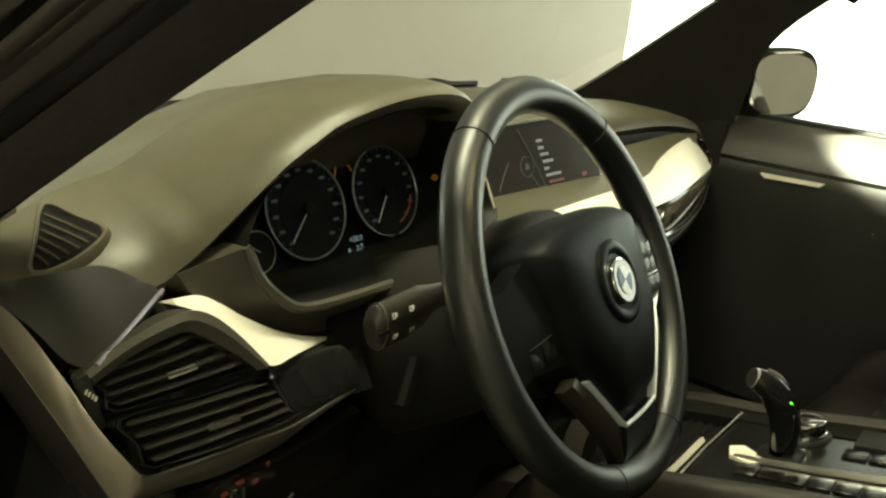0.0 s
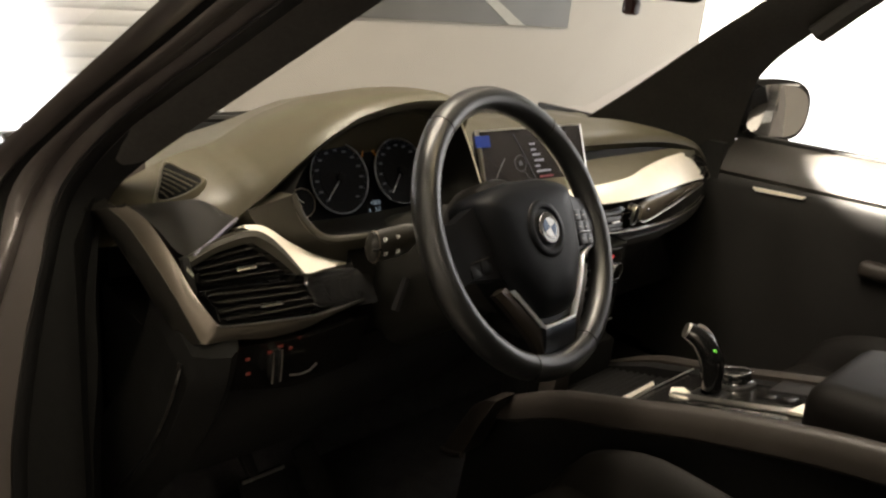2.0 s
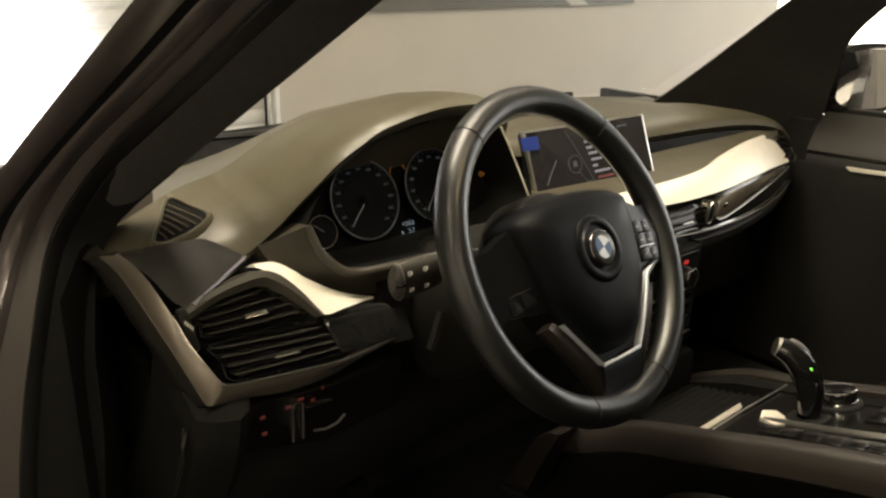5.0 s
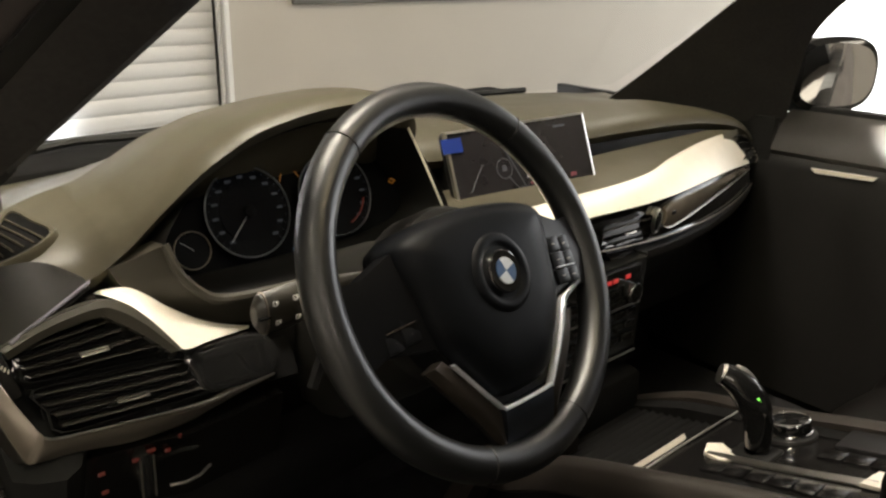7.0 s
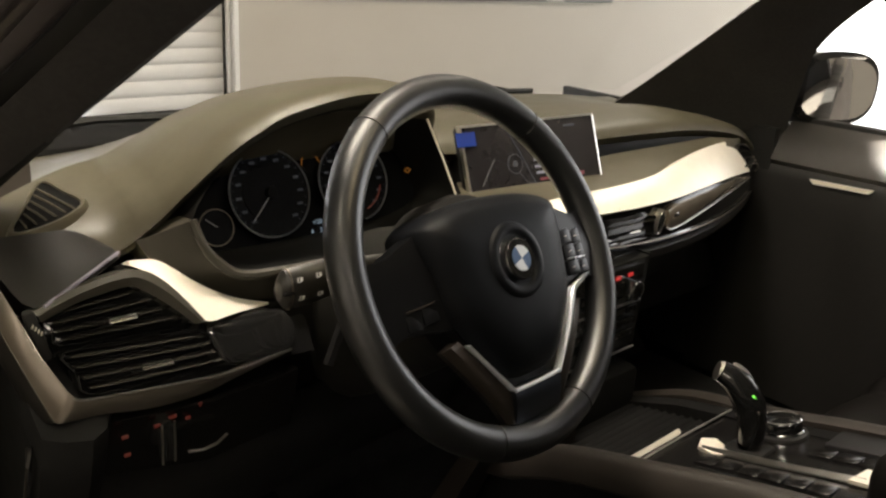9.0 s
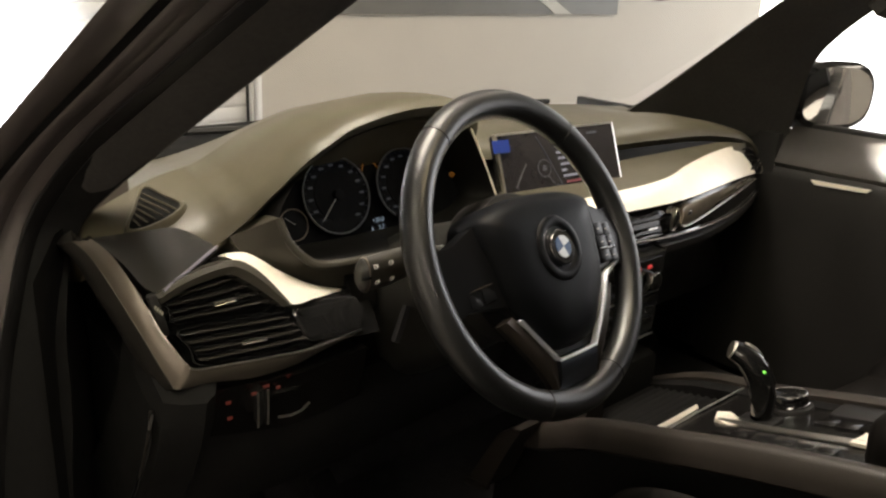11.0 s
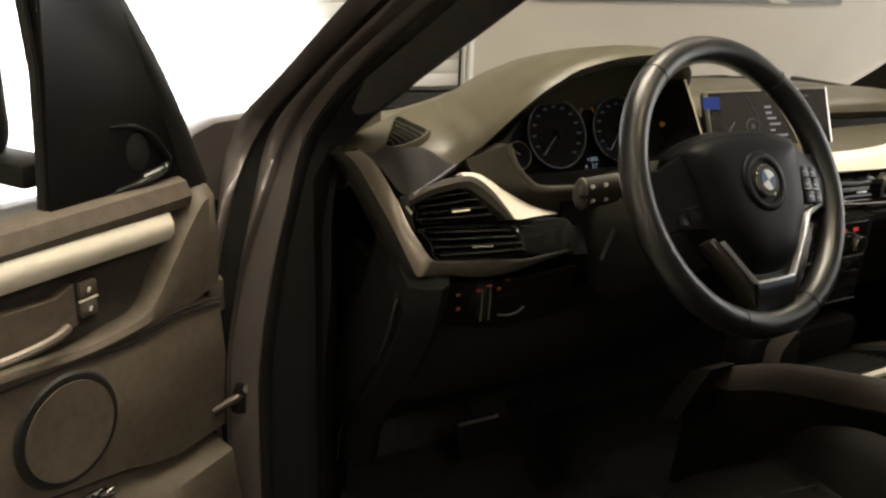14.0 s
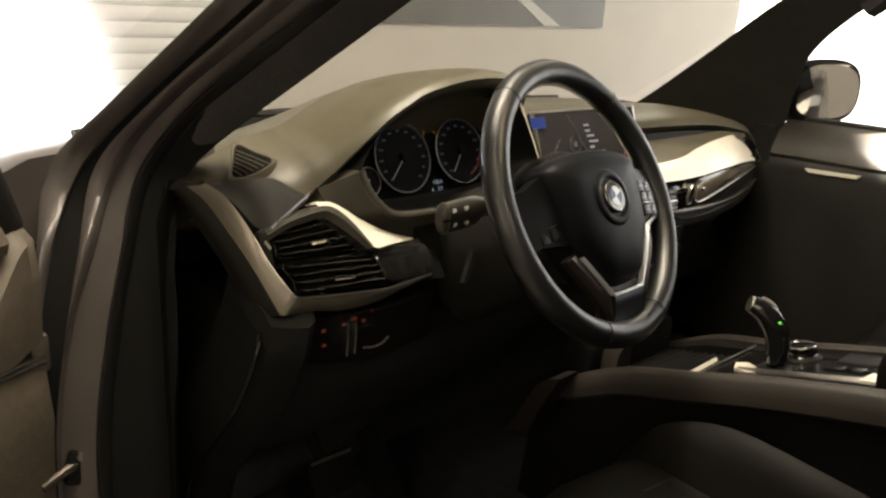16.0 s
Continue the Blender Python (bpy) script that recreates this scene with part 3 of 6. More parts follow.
# rear door post
post = thing("door_post", "brown painted centre door post with black trim and seal", "door post")
def post_band(a, b, lift, material, name):
    def line(u):
        r = max(0.0, u - 1.12)
        turn = V((-0.02 * r, -0.42 * r, 0))
        return [turn + p for p in smooth_line([V((-0.74 - 0.14 * u, -0.46 - 0.08 * u, 0.45)), V((-0.72 - 0.14 * u, -0.49 - 0.08 * u, 0.85)), V((-0.66 - 0.14 * u, -0.53 - 0.08 * u, 1.07)), V((-0.60 - 0.13 * u, -0.565 - 0.08 * u, 1.27)), V((-0.53 - 0.11 * u, -0.61 - 0.08 * u, 1.62))], 5)]
    p, q = line(a), line(b)
    back = V((0.25, -0.95, 0)).normalized() * 0.10
    fr = V((-0.3, 0.95, 0)).normalized() * lift
    part(name, rings_mesh([[s + back, s + fr * 0.5, lerp(s, t, 0.3) + fr, lerp(s, t, 0.7) + fr, t + fr * 0.5, t + back] for s, t in zip(p, q)]), material, post)
post_band(0.0, 0.40, 0.02, CONSOLE, "trim")
post_band(0.40, 0.62, 0.012, RUBBER, "seal")
post_band(0.62, 1.05, 0.004, PAINT, "flange")
post_band(1.05, 1.12, 0.012, RUBBER, "outer_seal")
post_band(1.12, 1.22, 0.0, PAINT, "fold")
post_band(1.22, 1.245, 0.003, RUBBER, "crease")
post_band(1.245, 1.7, 0.0, PAINT, "panel")


# ---- dashboard ----
dash = thing("dashboard", "dark olive-grey soft dashboard with silver trim strips", "dashboard")
LIP = [  # x, rear lip y z, crest y z
    (-0.768, 0.290, 1.045, 0.37, 1.055), (-0.748, 0.262, 1.066, 0.36, 1.080), (-0.71, 0.250, 1.070, 0.36, 1.099), (-0.645, 0.245, 1.063, 0.37, 1.121), (-0.607, 0.232, 1.088, 0.36, 1.135),
    (-0.577, 0.220, 1.119, 0.36, 1.150), (-0.534, 0.208, 1.159, 0.36, 1.172), (-0.503, 0.204, 1.178, 0.35, 1.186), (-0.472, 0.200, 1.194, 0.345, 1.196), (-0.405, 0.197, 1.208, 0.335, 1.206), (-0.345, 0.198, 1.210, 0.33, 1.209),
    (-0.300, 0.199, 1.203, 0.33, 1.207), (-0.268, 0.206, 1.182, 0.335, 1.200), (-0.238, 0.245, 1.142, 0.36, 1.178), (-0.200, 0.310, 1.105, 0.40, 1.148), (-0.13, 0.325, 1.090, 0.43, 1.128),
    (0.10, 0.320, 1.082, 0.46, 1.115), (0.30, 0.322, 1.078, 0.46, 1.110), (0.50, 0.330, 1.068, 0.45, 1.098), (0.62, 0.330, 1.055, 0.43, 1.080), (0.71, 0.325, 1.035, 0.40, 1.055), (0.775, 0.33, 1.00, 0.39, 1.02)]
cols = [smooth_line([(r[0], r[k], r[k + 1]) for r in LIP], 3) for k in (1, 3)]
rings = []
for lip, crest in zip(*cols):
    x = lip.x
    q = 0.72 + 0.12 * (1 - (x / 0.8) ** 2)
    L = max(0.0, min(1.0, (-0.28 - x) / 0.2))
    crest = crest - V((0, 0, 0.005 * L * max(0.0, min(1.0, (x + 0.66) / 0.08))))
    d = crest - lip
    hk = 1.0 if x < -0.6 or x > -0.15 else 0.65
    rings.append([V((x, lip.y + 0.06, lip.z - 0.030)), V((x, lip.y + 0.012, lip.z - 0.014)), lip, lip + d * 0.05 + V((0, 0, 0.008 * hk)), lip + d * 0.14 + V((0, 0, 0.013 * hk)), lip + d * 0.30 + V((0, 0, 0.014 * hk)), lip + d * 0.62 + V((0, 0, 0.010 * hk)),
                  crest, V((x, crest.y + 0.10, crest.z - 0.014 - 0.052 * L)), V((x, (crest.y + q) / 2 + 0.08, (crest.z + 1.06) / 2 - 0.054 * L)), V((x, q, 1.052 - 0.018 * L)), V((x, q + 0.02, 1.03 - 0.02 * L)), V((x, q, 0.98)), V((x, lip.y + 0.16, min(0.99, lip.z - 0.05)))])
pad_bm = rings_mesh(rings)
pad_tree = BVHTree.FromBMesh(pad_bm)
part("top_pad", pad_bm, PAD, dash, "soft olive-grey top pad")


def on_pad(x, y):
    """The point of the top pad's surface above (x, y)."""
    return pad_tree.ray_cast(V((x, y, 1.4)), V((0, 0, -1)))[0]


# side demister grille, three-cornered, let into the pad beside the door
A, B, C3 = V((-0.7275, 0.2640, 1.0905)), on_pad(-0.6480, 0.2940) + V((0, 0, 0.003)), on_pad(-0.6700, 0.355) + V((0, 0, 0.003))
nrm = (B - A).cross(C3 - A).normalized()
mid = (A + B + C3) / 3
outer = smooth_line([lerp(mid, p, 0.92) for p in (A, lerp(mid, lerp(A, B, 0.5), 1.5), B, lerp(mid, lerp(B, C3, 0.5), 1.1), C3, lerp(mid, lerp(C3, A, 0.5), 1.1))], 4, True)
frame_bm = rings_mesh([[lerp(mid, p, k) + nrm * h for p in outer] for k, h in ((1.22, -0.010), (1.17, 0.0), (1.08, 0.003), (0.97, 0.002), (0.93, -0.004))], caps=False)
sv = part("side_vent", frame_bm, PAD, dash)
part("backing", rings_mesh([[lerp(mid, p, k) + nrm * 0.0003 for p in outer] for k in (0.97, 0.6, 0.3, 0.05)]), MATTBLACK, sv)
for k in range(6):
    t = 0.22 + 0.62 * k / 5
    a, b = lerp(mid, lerp(A, C3, t), 0.90) + nrm * 0.0012, lerp(mid, lerp(A, B, t), 1.02) + nrm * 0.0012
    part("vent_bar", tube([a, lerp(a, b, 0.5) + nrm * 0.0005, b], 0.0010, 6), PAD, sv)


def on_panel(x, z, off=0.0):
    """A point of the driver's vent panel, which leans back; off: towards the driver."""
    return V((x, 0.15 + 0.6 * (z - 1.0) - off, z))


# silver bracket round the vent panel
crease = smooth_line([(-0.781, 0.274, 1.088), (-0.772, 0.240, 1.073), (-0.7585, 0.178, 1.0215), (-0.7495, 0.156, 0.991), (-0.7415, 0.141, 0.966), (-0.7395, 0.138, 0.962), (-0.734, 0.134, 0.9615), (-0.700, 0.133, 0.9590), (-0.654, 0.133, 0.9500), (-0.604, 0.133, 0.9495), (-0.570, 0.135, 0.9545), (-0.505, 0.142, 0.9625)], 4)
i_line = smooth_line([(-0.770, 0.250, 1.096), (-0.762, 0.215, 1.085), (-0.7510, 0.179, 1.0513), (-0.740, 0.157, 1.0170), (-0.7300, 0.138, 0.9940), (-0.7265, 0.133, 0.9875), (-0.719, 0.131, 0.9810), (-0.690, 0.131, 0.9764), (-0.6536, 0.131, 0.9720), (-0.6213, 0.131, 0.9685), (-0.581, 0.131, 0.9652), (-0.508, 0.137, 0.9672)], 4)
inw = V((0.25, 0.9, 0.3)).normalized()
bracket = part("silver_bracket", rings_mesh([[c + inw * 0.02, c, lerp(c, b, 0.3) - inw * 0.002, lerp(c, b, 0.8) - inw * 0.003, b, b + V((0, 0.02, -0.016))] for c, b in zip(crease, i_line)]), BRACKET, dash, "satin silver surround")
# flank coloured dark, as the side of the bracket turned from the light
part("shaded_flank", rings_mesh([[c + V((-0.002, 0.060, -0.016)), c + V((-0.008, 0.030, -0.010)), c + V((-0.005, 0.012, -0.005)), c + inw * 0.0005, c + inw * 0.02] for c in crease[:22]]), PADLOW, bracket, "outer flank, coloured dark for the bracket's shaded side")
# thin tube stands in for the highlight along the fold
part("crease_glint", tube(crease[:21], 0.0006, 6), OLIVE, bracket, "thin line drawn for the glint on the fold")
part("upper_line", tube([p - inw * 0.001 for p in i_line[22:]], 0.0011, 6), SILVER, bracket, "bright silver edge line")
# pad between grille and bracket, coloured dark for its shade, and the violet-lit edge strip
fa = smooth_line([(-0.770, 0.255, 1.098), (-0.755, 0.210, 1.078), (-0.735, 0.185, 1.050), (-0.69, 0.195, 1.058), (-0.645, 0.222, 1.066)], 4)
fb = smooth_line([(-0.770, 0.300, 1.078), (-0.742, 0.268, 1.089), (-0.709, 0.253, 1.0925), (-0.675, 0.254, 1.089), (-0.645, 0.246, 1.070)], 4)
part("shaded_brow", rings_mesh([[a + V((0, 0.03, -0.02)), a, lerp(a, b, 0.35) + V((0, -0.005, 0.001)), lerp(a, b, 0.7) + V((0, -0.003, 0.003)), b + V((0, 0.001, 0.0005)), b + V((0, 0.03, -0.02))] for a, b in zip(fa, fb)]), PADLOW, dash, "pad under the side grille, coloured dark as if shaded")
part("edge_strip", tube([(-0.728, 0.176, 1.053), (-0.69, 0.196, 1.062), (-0.645, 0.222, 1.072)], 0.0018, 6), VIOLET, dash)

# vent panel
panel_out = [on_panel(*p) for p in ((-0.742, 1.050), (-0.70, 1.055), (-0.64, 1.054), (-0.615, 1.048), (-0.59, 1.014), (-0.50, 1.004), (-0.475, 0.985), (-0.475, 0.953), (-0.56, 0.957), (-0.64, 0.960), (-0.69, 0.966), (-0.715, 0.99))]
part("vent_panel", slab([p + V((0, 0.022, 0)) for p in panel_out], 0.03, (0, 1, 0)), GLOSS, dash, "glossy black vent panel", smooth=False)


def louvres(name, quad, count, tab_at, parent, material=BLACK):
    """An air vent: a dark frame with count slats between the left and right edges of quad and one silver tab."""
    tl, tr, br, bl = [V(p) for p in quad]
    loop = smooth_line([tl, lerp(tl, tr, 0.5), tr, lerp(tr, br, 0.5), br, lerp(br, bl, 0.5), bl, lerp(bl, tl, 0.5)], 3, True)
    c = (tl + tr + br + bl) / 4
    back = V((0, 1, -0.3)).normalized()
    fr = part(name, rings_mesh([[lerp(c, p, 1.02) + back * 0.012 for p in loop], [lerp(c, p, 1.02) - back * 0.001 for p in loop], [lerp(c, p, 0.99) - back * 0.001 for p in loop], [lerp(c, p, 0.97) + back * 0.028 for p in loop]], caps=False), material, parent)
    part("vent_back", slab([lerp(c, p, 0.98) + back * 0.026 for p in loop], 0.004, back), RUBBER, fr)
    for k in range(count):
        t = (k + 0.5) / count
        a, b = lerp(lerp(tl, bl, t), lerp(tr, br, t), 0.02), lerp(lerp(tl, bl, t), lerp(tr, br, t), 0.98)
        h = (tl - bl).length / count * 0.13
        up = (tl - bl).normalized()
        part("slat", rings_mesh([[p + up * h - back * 0.001, p - up * h * 0.2 - back * 0.004, p - up * h + back * 0.003, p - up * h * 0.2 + back * 0.02, p + up * h + back * 0.02] for p in (a, lerp(a, b, 0.33) - back * 0.002, lerp(a, b, 0.66) - back * 0.002, b)]), SLATM, fr)
    t = tab_at
    a, b = lerp(lerp(tl, bl, t), lerp(tr, br, t), 0.42), lerp(lerp(tl, bl, t), lerp(tr, br, t), 0.64)
    part("tab", slab([a + V((0, -0.004, 0.0016)), b + V((0, -0.004, 0.0016)), b + V((0, -0.006, -0.0012)), a + V((0, -0.006, -0.0012))], 0.003, (0, 1, 0)), SILVER, fr, "silver adjuster tab")
    return fr


louvres("upper_vent", [on_panel(-0.727, 1.045, -0.006), on_panel(-0.634, 1.052, -0.006), on_panel(-0.599, 1.013, -0.006), on_panel(-0.721, 1.018, -0.006)], 4, 0.62, dash, GLOSS)
louvres("lower_vent", [on_panel(-0.720, 1.012, -0.006), on_panel(-0.596, 1.002, -0.006), on_panel(-0.578, 0.971, -0.006), on_panel(-0.708, 0.977, -0.006)], 4, 0.62, dash, GLOSS)
part("side_wheel", rbox((0.010, 0.010, 0.05), 0.003, pose(-0.7375, 0.172, 1.030, 0, -14, 0)), BLACK, dash)
for k in range(4):
    part("side_mark", rbox((0.0012, 0.001, 0.0035), 0, pose(-0.7415 + 0.0022 * k, 0.1668, 1.041 - 0.0026 * k, 0, 20, 0)), BRUSH, dash)
# glossy block right of the vents
def pillow(points, back, rise=0.005):
    """A glossy cover with a rounded edge: an outline in space, closed behind along back."""
    loop = smooth_line(points, 3, True)
    c, b = sum(loop, V((0, 0, 0))) / len(loop), V(back).normalized()
    return rings_mesh([[p + b * 0.03 for p in loop], loop, [lerp(c, p, 0.97) - b * rise * 0.6 for p in loop], [lerp(c, p, 0.88) - b * rise for p in loop], [lerp(c, p, 0.5) - b * rise * 1.3 for p in loop]])


part("gloss_block", pillow([on_panel(*p, -0.006) for p in ((-0.588, 1.0055), (-0.548, 1.0075), (-0.514, 1.0045), (-0.502, 0.998), (-0.497, 0.982), (-0.504, 0.9685), (-0.530, 0.9665), (-0.560, 0.9675), (-0.580, 0.9715), (-0.586, 0.986))], (0, 1, -0.2), 0.002), GLOSS, dash, "glossy black cover")
# bright trim sweeping to the column
def trim_piece(upper, lower, name, bulge, material=BRUSH):
    u, l = smooth_line(upper, 6), smooth_line(lower, 6)
    b = V((0, -0.6, 0.8))
    part(name, rings_mesh([[a + V((0, 0.02, -0.01)), a, lerp(a, c, 0.35) + b * bulge, lerp(a, c, 0.7) + b * bulge, c, c + V((0, 0.02, -0.005))] for a, c in zip(u, l)]), material, dash, "bright brushed silver trim strip")


trim_piece([(-0.637, 0.222, 1.062), (-0.6115, 0.2215, 1.0582), (-0.596, 0.2100, 1.0490), (-0.585, 0.1980, 1.0397), (-0.564, 0.1825, 1.0266), (-0.544, 0.1745, 1.0178), (-0.516, 0.1690, 1.0091)],
           [(-0.6385, 0.2145, 1.0600), (-0.6215, 0.2038, 1.0505), (-0.610, 0.1837, 1.0366), (-0.600, 0.1665, 1.0235), (-0.590, 0.1530, 1.0125), (-0.559, 0.1575, 1.0112), (-0.516, 0.1675, 1.0070)], "trim_strip", 0.0012)
# olive surround along the top and side of the upper vent
so = smooth_line([on_panel(-0.738, 1.050, 0.004), on_panel(-0.700, 1.061, 0.004), on_panel(-0.655, 1.067, 0.004), on_panel(-0.632, 1.062, 0.004), on_panel(-0.612, 1.043, 0.004), on_panel(-0.592, 1.013, 0.004)], 5)
si = smooth_line([on_panel(-0.732, 1.040, 0.0), on_panel(-0.698, 1.049, 0.0), on_panel(-0.655, 1.053, 0.0), on_panel(-0.640, 1.046, 0.0), on_panel(-0.621, 1.031, 0.0), on_panel(-0.601, 1.011, 0.0)], 5)
part("vent_surround", rings_mesh([[a + V((0, 0.02, -0.006)), a, lerp(a, b, 0.5) + V((0, -0.003, 0.002)), b, b + V((0, 0.02, -0.006))] for a, b in zip(so, si)]), OLIVE, dash, "olive satin vent surround")

# ---- instrument cluster ----
cluster = thing("instrument_cluster", "dark instrument cluster with silver-ringed dials and dim lights", "instrument cluster")
CX, CY, CZ = -0.405, 0.268, 1.095
CM = pose(CX, CY, CZ, 68, 0, 0)
top_lip = [V((r[0], r[1] + 0.014, r[2] - 0.016)) for r in LIP[6:13]]
low_lip = [V(p) for p in ((-0.225, 0.205, 1.090), (-0.235, 0.185, 1.058), (-0.30, 0.170, 1.043), (-0.40, 0.166, 1.040), (-0.50, 0.168, 1.0405), (-0.540, 0.174, 1.0425), (-0.558, 0.181, 1.053), (-0.573, 0.189, 1.073), (-0.580, 0.200, 1.100))]
near = smooth_line(top_lip + low_lip, 4, True)
far = []
for p in near:
    d = V((p.x - CX - 0.005, 0, p.z - 1.105))
    far.append(V((CX + d.x * 0.93, CY + 0.39 * (d.z * 0.80) - 0.004, CZ + 0.002 + d.z * 0.86)))
part("face", slab([p + V((0, 0.014, -0.005)) for p in far], 0.01, (0, 1, -0.39)), DIALFACE, cluster)
# bowl coloured darker than rim and chin, for the hood's shade
part("binnacle_bowl", rings_mesh([near, [lerp(a, b, 0.25) for a, b in zip(near, far)], [lerp(a, b, 0.7) for a, b in zip(near, far)], far, [p + V((0, 0.022, -0.006)) for p in far]], caps=False), BOWL, cluster, "dial surround, coloured near black for shade under the hood")
rim_line = smooth_line(low_lip[1:], 5)
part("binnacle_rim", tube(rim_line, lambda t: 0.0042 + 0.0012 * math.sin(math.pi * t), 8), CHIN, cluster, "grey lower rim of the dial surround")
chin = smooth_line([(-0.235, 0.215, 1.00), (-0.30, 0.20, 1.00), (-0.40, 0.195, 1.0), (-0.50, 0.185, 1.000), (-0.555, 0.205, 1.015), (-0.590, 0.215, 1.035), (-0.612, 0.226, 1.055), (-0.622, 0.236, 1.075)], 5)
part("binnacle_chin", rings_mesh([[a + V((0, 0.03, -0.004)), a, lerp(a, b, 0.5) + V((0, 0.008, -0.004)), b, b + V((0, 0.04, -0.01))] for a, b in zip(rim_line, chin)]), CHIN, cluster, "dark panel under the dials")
def lettering(text, size, m, material, name, parent):
    """Flat letters of the built-in font as a mesh part; m puts the middle of the line."""
    curve = bpy.data.curves.new("letters", "FONT")
    curve.body, curve.size, curve.extrude, curve.resolution_u = text, size, 0.0002, 2
    curve.align_x, curve.align_y = "CENTER", "CENTER"
    tmp = bpy.data.objects.new("letters", curve)
    me = bpy.data.meshes.new_from_object(tmp)
    bpy.data.objects.remove(tmp)
    me.transform(m)
    me.materials.clear()
    me.materials.append(material)
    ob = new(name, me)
    ob.parent = parent
    return ob


for x, y, r, need, lift in ((-0.0525, -0.003, 0.0500, 225, 0.0), (0.0620, -0.003, 0.0490, 232, 0.0), (-0.1290, -0.031, 0.0195, 140, 0.010)):
    big = r > 0.03
    F = CM @ pose(0, 0, lift)
    dial = part("dial", disc(r * 0.97, 0.004, F @ pose(x, y, 0.004)), DIALFACE, cluster)
    part("ring", torus(r, 0.0011 if big else 0.0007, F @ pose(x, y, 0.006), 56, 6), DIALRING if big else BRACKET, dial, "thin silver ring")
    a = math.radians(need)
    part("needle", tube([F @ V((x, y, 0.009)), F @ V((x + 0.80 * r * math.cos(a), y + 0.80 * r * math.sin(a), 0.009))], 0.0006 if big else 0.0004, 5), NEEDLE, dial)
    if big:
        part("inner_disc", disc(r * 0.66, 0.001, F @ pose(x, y, 0.0048), 40), DIALINNER, dial)
        part("needle_cap", disc(0.007, 0.006, F @ pose(x, y, 0.012), 16, 0.001), DIALFACE, dial)
        for k in range(13):
            b = math.radians(228 - 23 * k)
            part("numeral", rbox((0.0066, 0.0030, 0.0006), 0, F @ pose(x + 0.78 * r * math.cos(b), y + 0.78 * r * math.sin(b), 0.0050)), DIALPRINT, dial)
        for k in range(25):
            b = math.radians(228 - 11.5 * k)
            part("tick", rbox((0.0034, 0.0005, 0.0005), 0, F @ pose(x + 0.925 * r * math.cos(b), y + 0.925 * r * math.sin(b), 0.0050, 0, 0, math.degrees(b))), DIALPRINT, dial)
lettering("+20.0", 0.0085, CM @ pose(0.004, -0.0445, 0.0045), CYAN, "readout", cluster)
lettering("3.7", 0.0085, CM @ pose(0.007, -0.0545, 0.0045), CYAN, "readout", cluster)
lettering("00012", 0.0080, CM @ pose(-0.014, -0.0690, 0.0045), CYAN, "readout", cluster)
part("readout", rbox((0.0022, 0.0040, 0.0006), 0, CM @ pose(-0.008, -0.0545, 0.0045)), CYAN, cluster)
part("readout", rbox((0.013, 0.0034, 0.0006), 0, CM @ pose(0.012, -0.0690, 0.0045)), CYAN, cluster)
part("divider_line", rbox((0.100, 0.0005, 0.0005), 0, CM @ pose(0.045, -0.0620, 0.0045, 0, 0, 4)), DIMRED, cluster)
part("amber_icon", torus(0.0030, 0.0008, CM @ pose(0.146, -0.001, 0.006), 14, 5), AMBER, cluster, "amber warning light")
for sx in (-1, 1):
    part("amber_icon", rbox((0.0012, 0.0022, 0.0008), 0, CM @ pose(0.146 + sx * 0.0048, -0.001, 0.006)), AMBER, cluster)
part("red_icon", rbox((0.0034, 0.0070, 0.002), 0.001, CM @ pose(0.1255, -0.0585, 0.008)), RED, cluster, "red warning light")
part("fuel_icon", rbox((0.0045, 0.0060, 0.001), 0.0008, CM @ pose(0.1010, -0.0610, 0.006)), DIMAMBER, cluster, "dim amber fuel symbol")
for sx in (-1, 1):
    part("arrow_icon", rbox((0.0008, 0.0105, 0.001), 0, CM @ pose(0.0075 + 0.011 * sx, 0.0275, 0.004, 0, 0, 30 if sx > 0 else -20)), AMBER, cluster)
part("red_zone", tube([CM @ V((0.062 + 0.0385 * math.cos(a), 0.0385 * math.sin(a) - 0.003, 0.006)) for a in (math.radians(-72 + 8 * k) for k in range(8))], 0.0010, 5), DIMRED, cluster)
part("side_chrome", tube([(-0.2730, 0.213, 1.172), (-0.2560, 0.202, 1.128), (-0.2400, 0.187, 1.076)], 0.0016, 6), BRUSH, cluster, "thin silver edge")

# ---- lower dash on the driver's side ----
part("switch_panel", slab([(-0.725, 0.140, 0.948), (-0.60, 0.128, 0.940), (-0.50, 0.135, 0.942), (-0.50, 0.150, 0.870), (-0.60, 0.150, 0.862), (-0.71, 0.155, 0.885)], 0.03, (0, 1, 0)), DECK, dash, "glossy black switch panel")
knee = []
for x, dy in ((-0.735, 0.02), (-0.70, 0.0), (-0.55, -0.01), (-0.40, 0.0), (-0.26, 0.01), (-0.20, 0.02)):
    knee.append([V((x, 0.165 + dy, 0.90)), V((x, 0.160 + dy, 0.84)), V((x, 0.185 + dy, 0.78)), V((x, 0.225 + dy, 0.735)), V((x, 0.26 + dy, 0.73)), V((x, 0.40, 0.78)), V((x, 0.40, 0.95))])
part("knee_panel", rings_mesh(knee), MATTBLACK, dash)
part("upper_knee", rings_mesh([[V((x, 0.19, 1.03)), V((x, 0.165, 0.99)), V((x, 0.165, 0.93)), V((x, 0.17, 0.88)), V((x, 0.35, 0.88)), V((x, 0.35, 1.03))] for x in (-0.50, -0.40, -0.30, -0.22)]), MATTBLACK, dash)
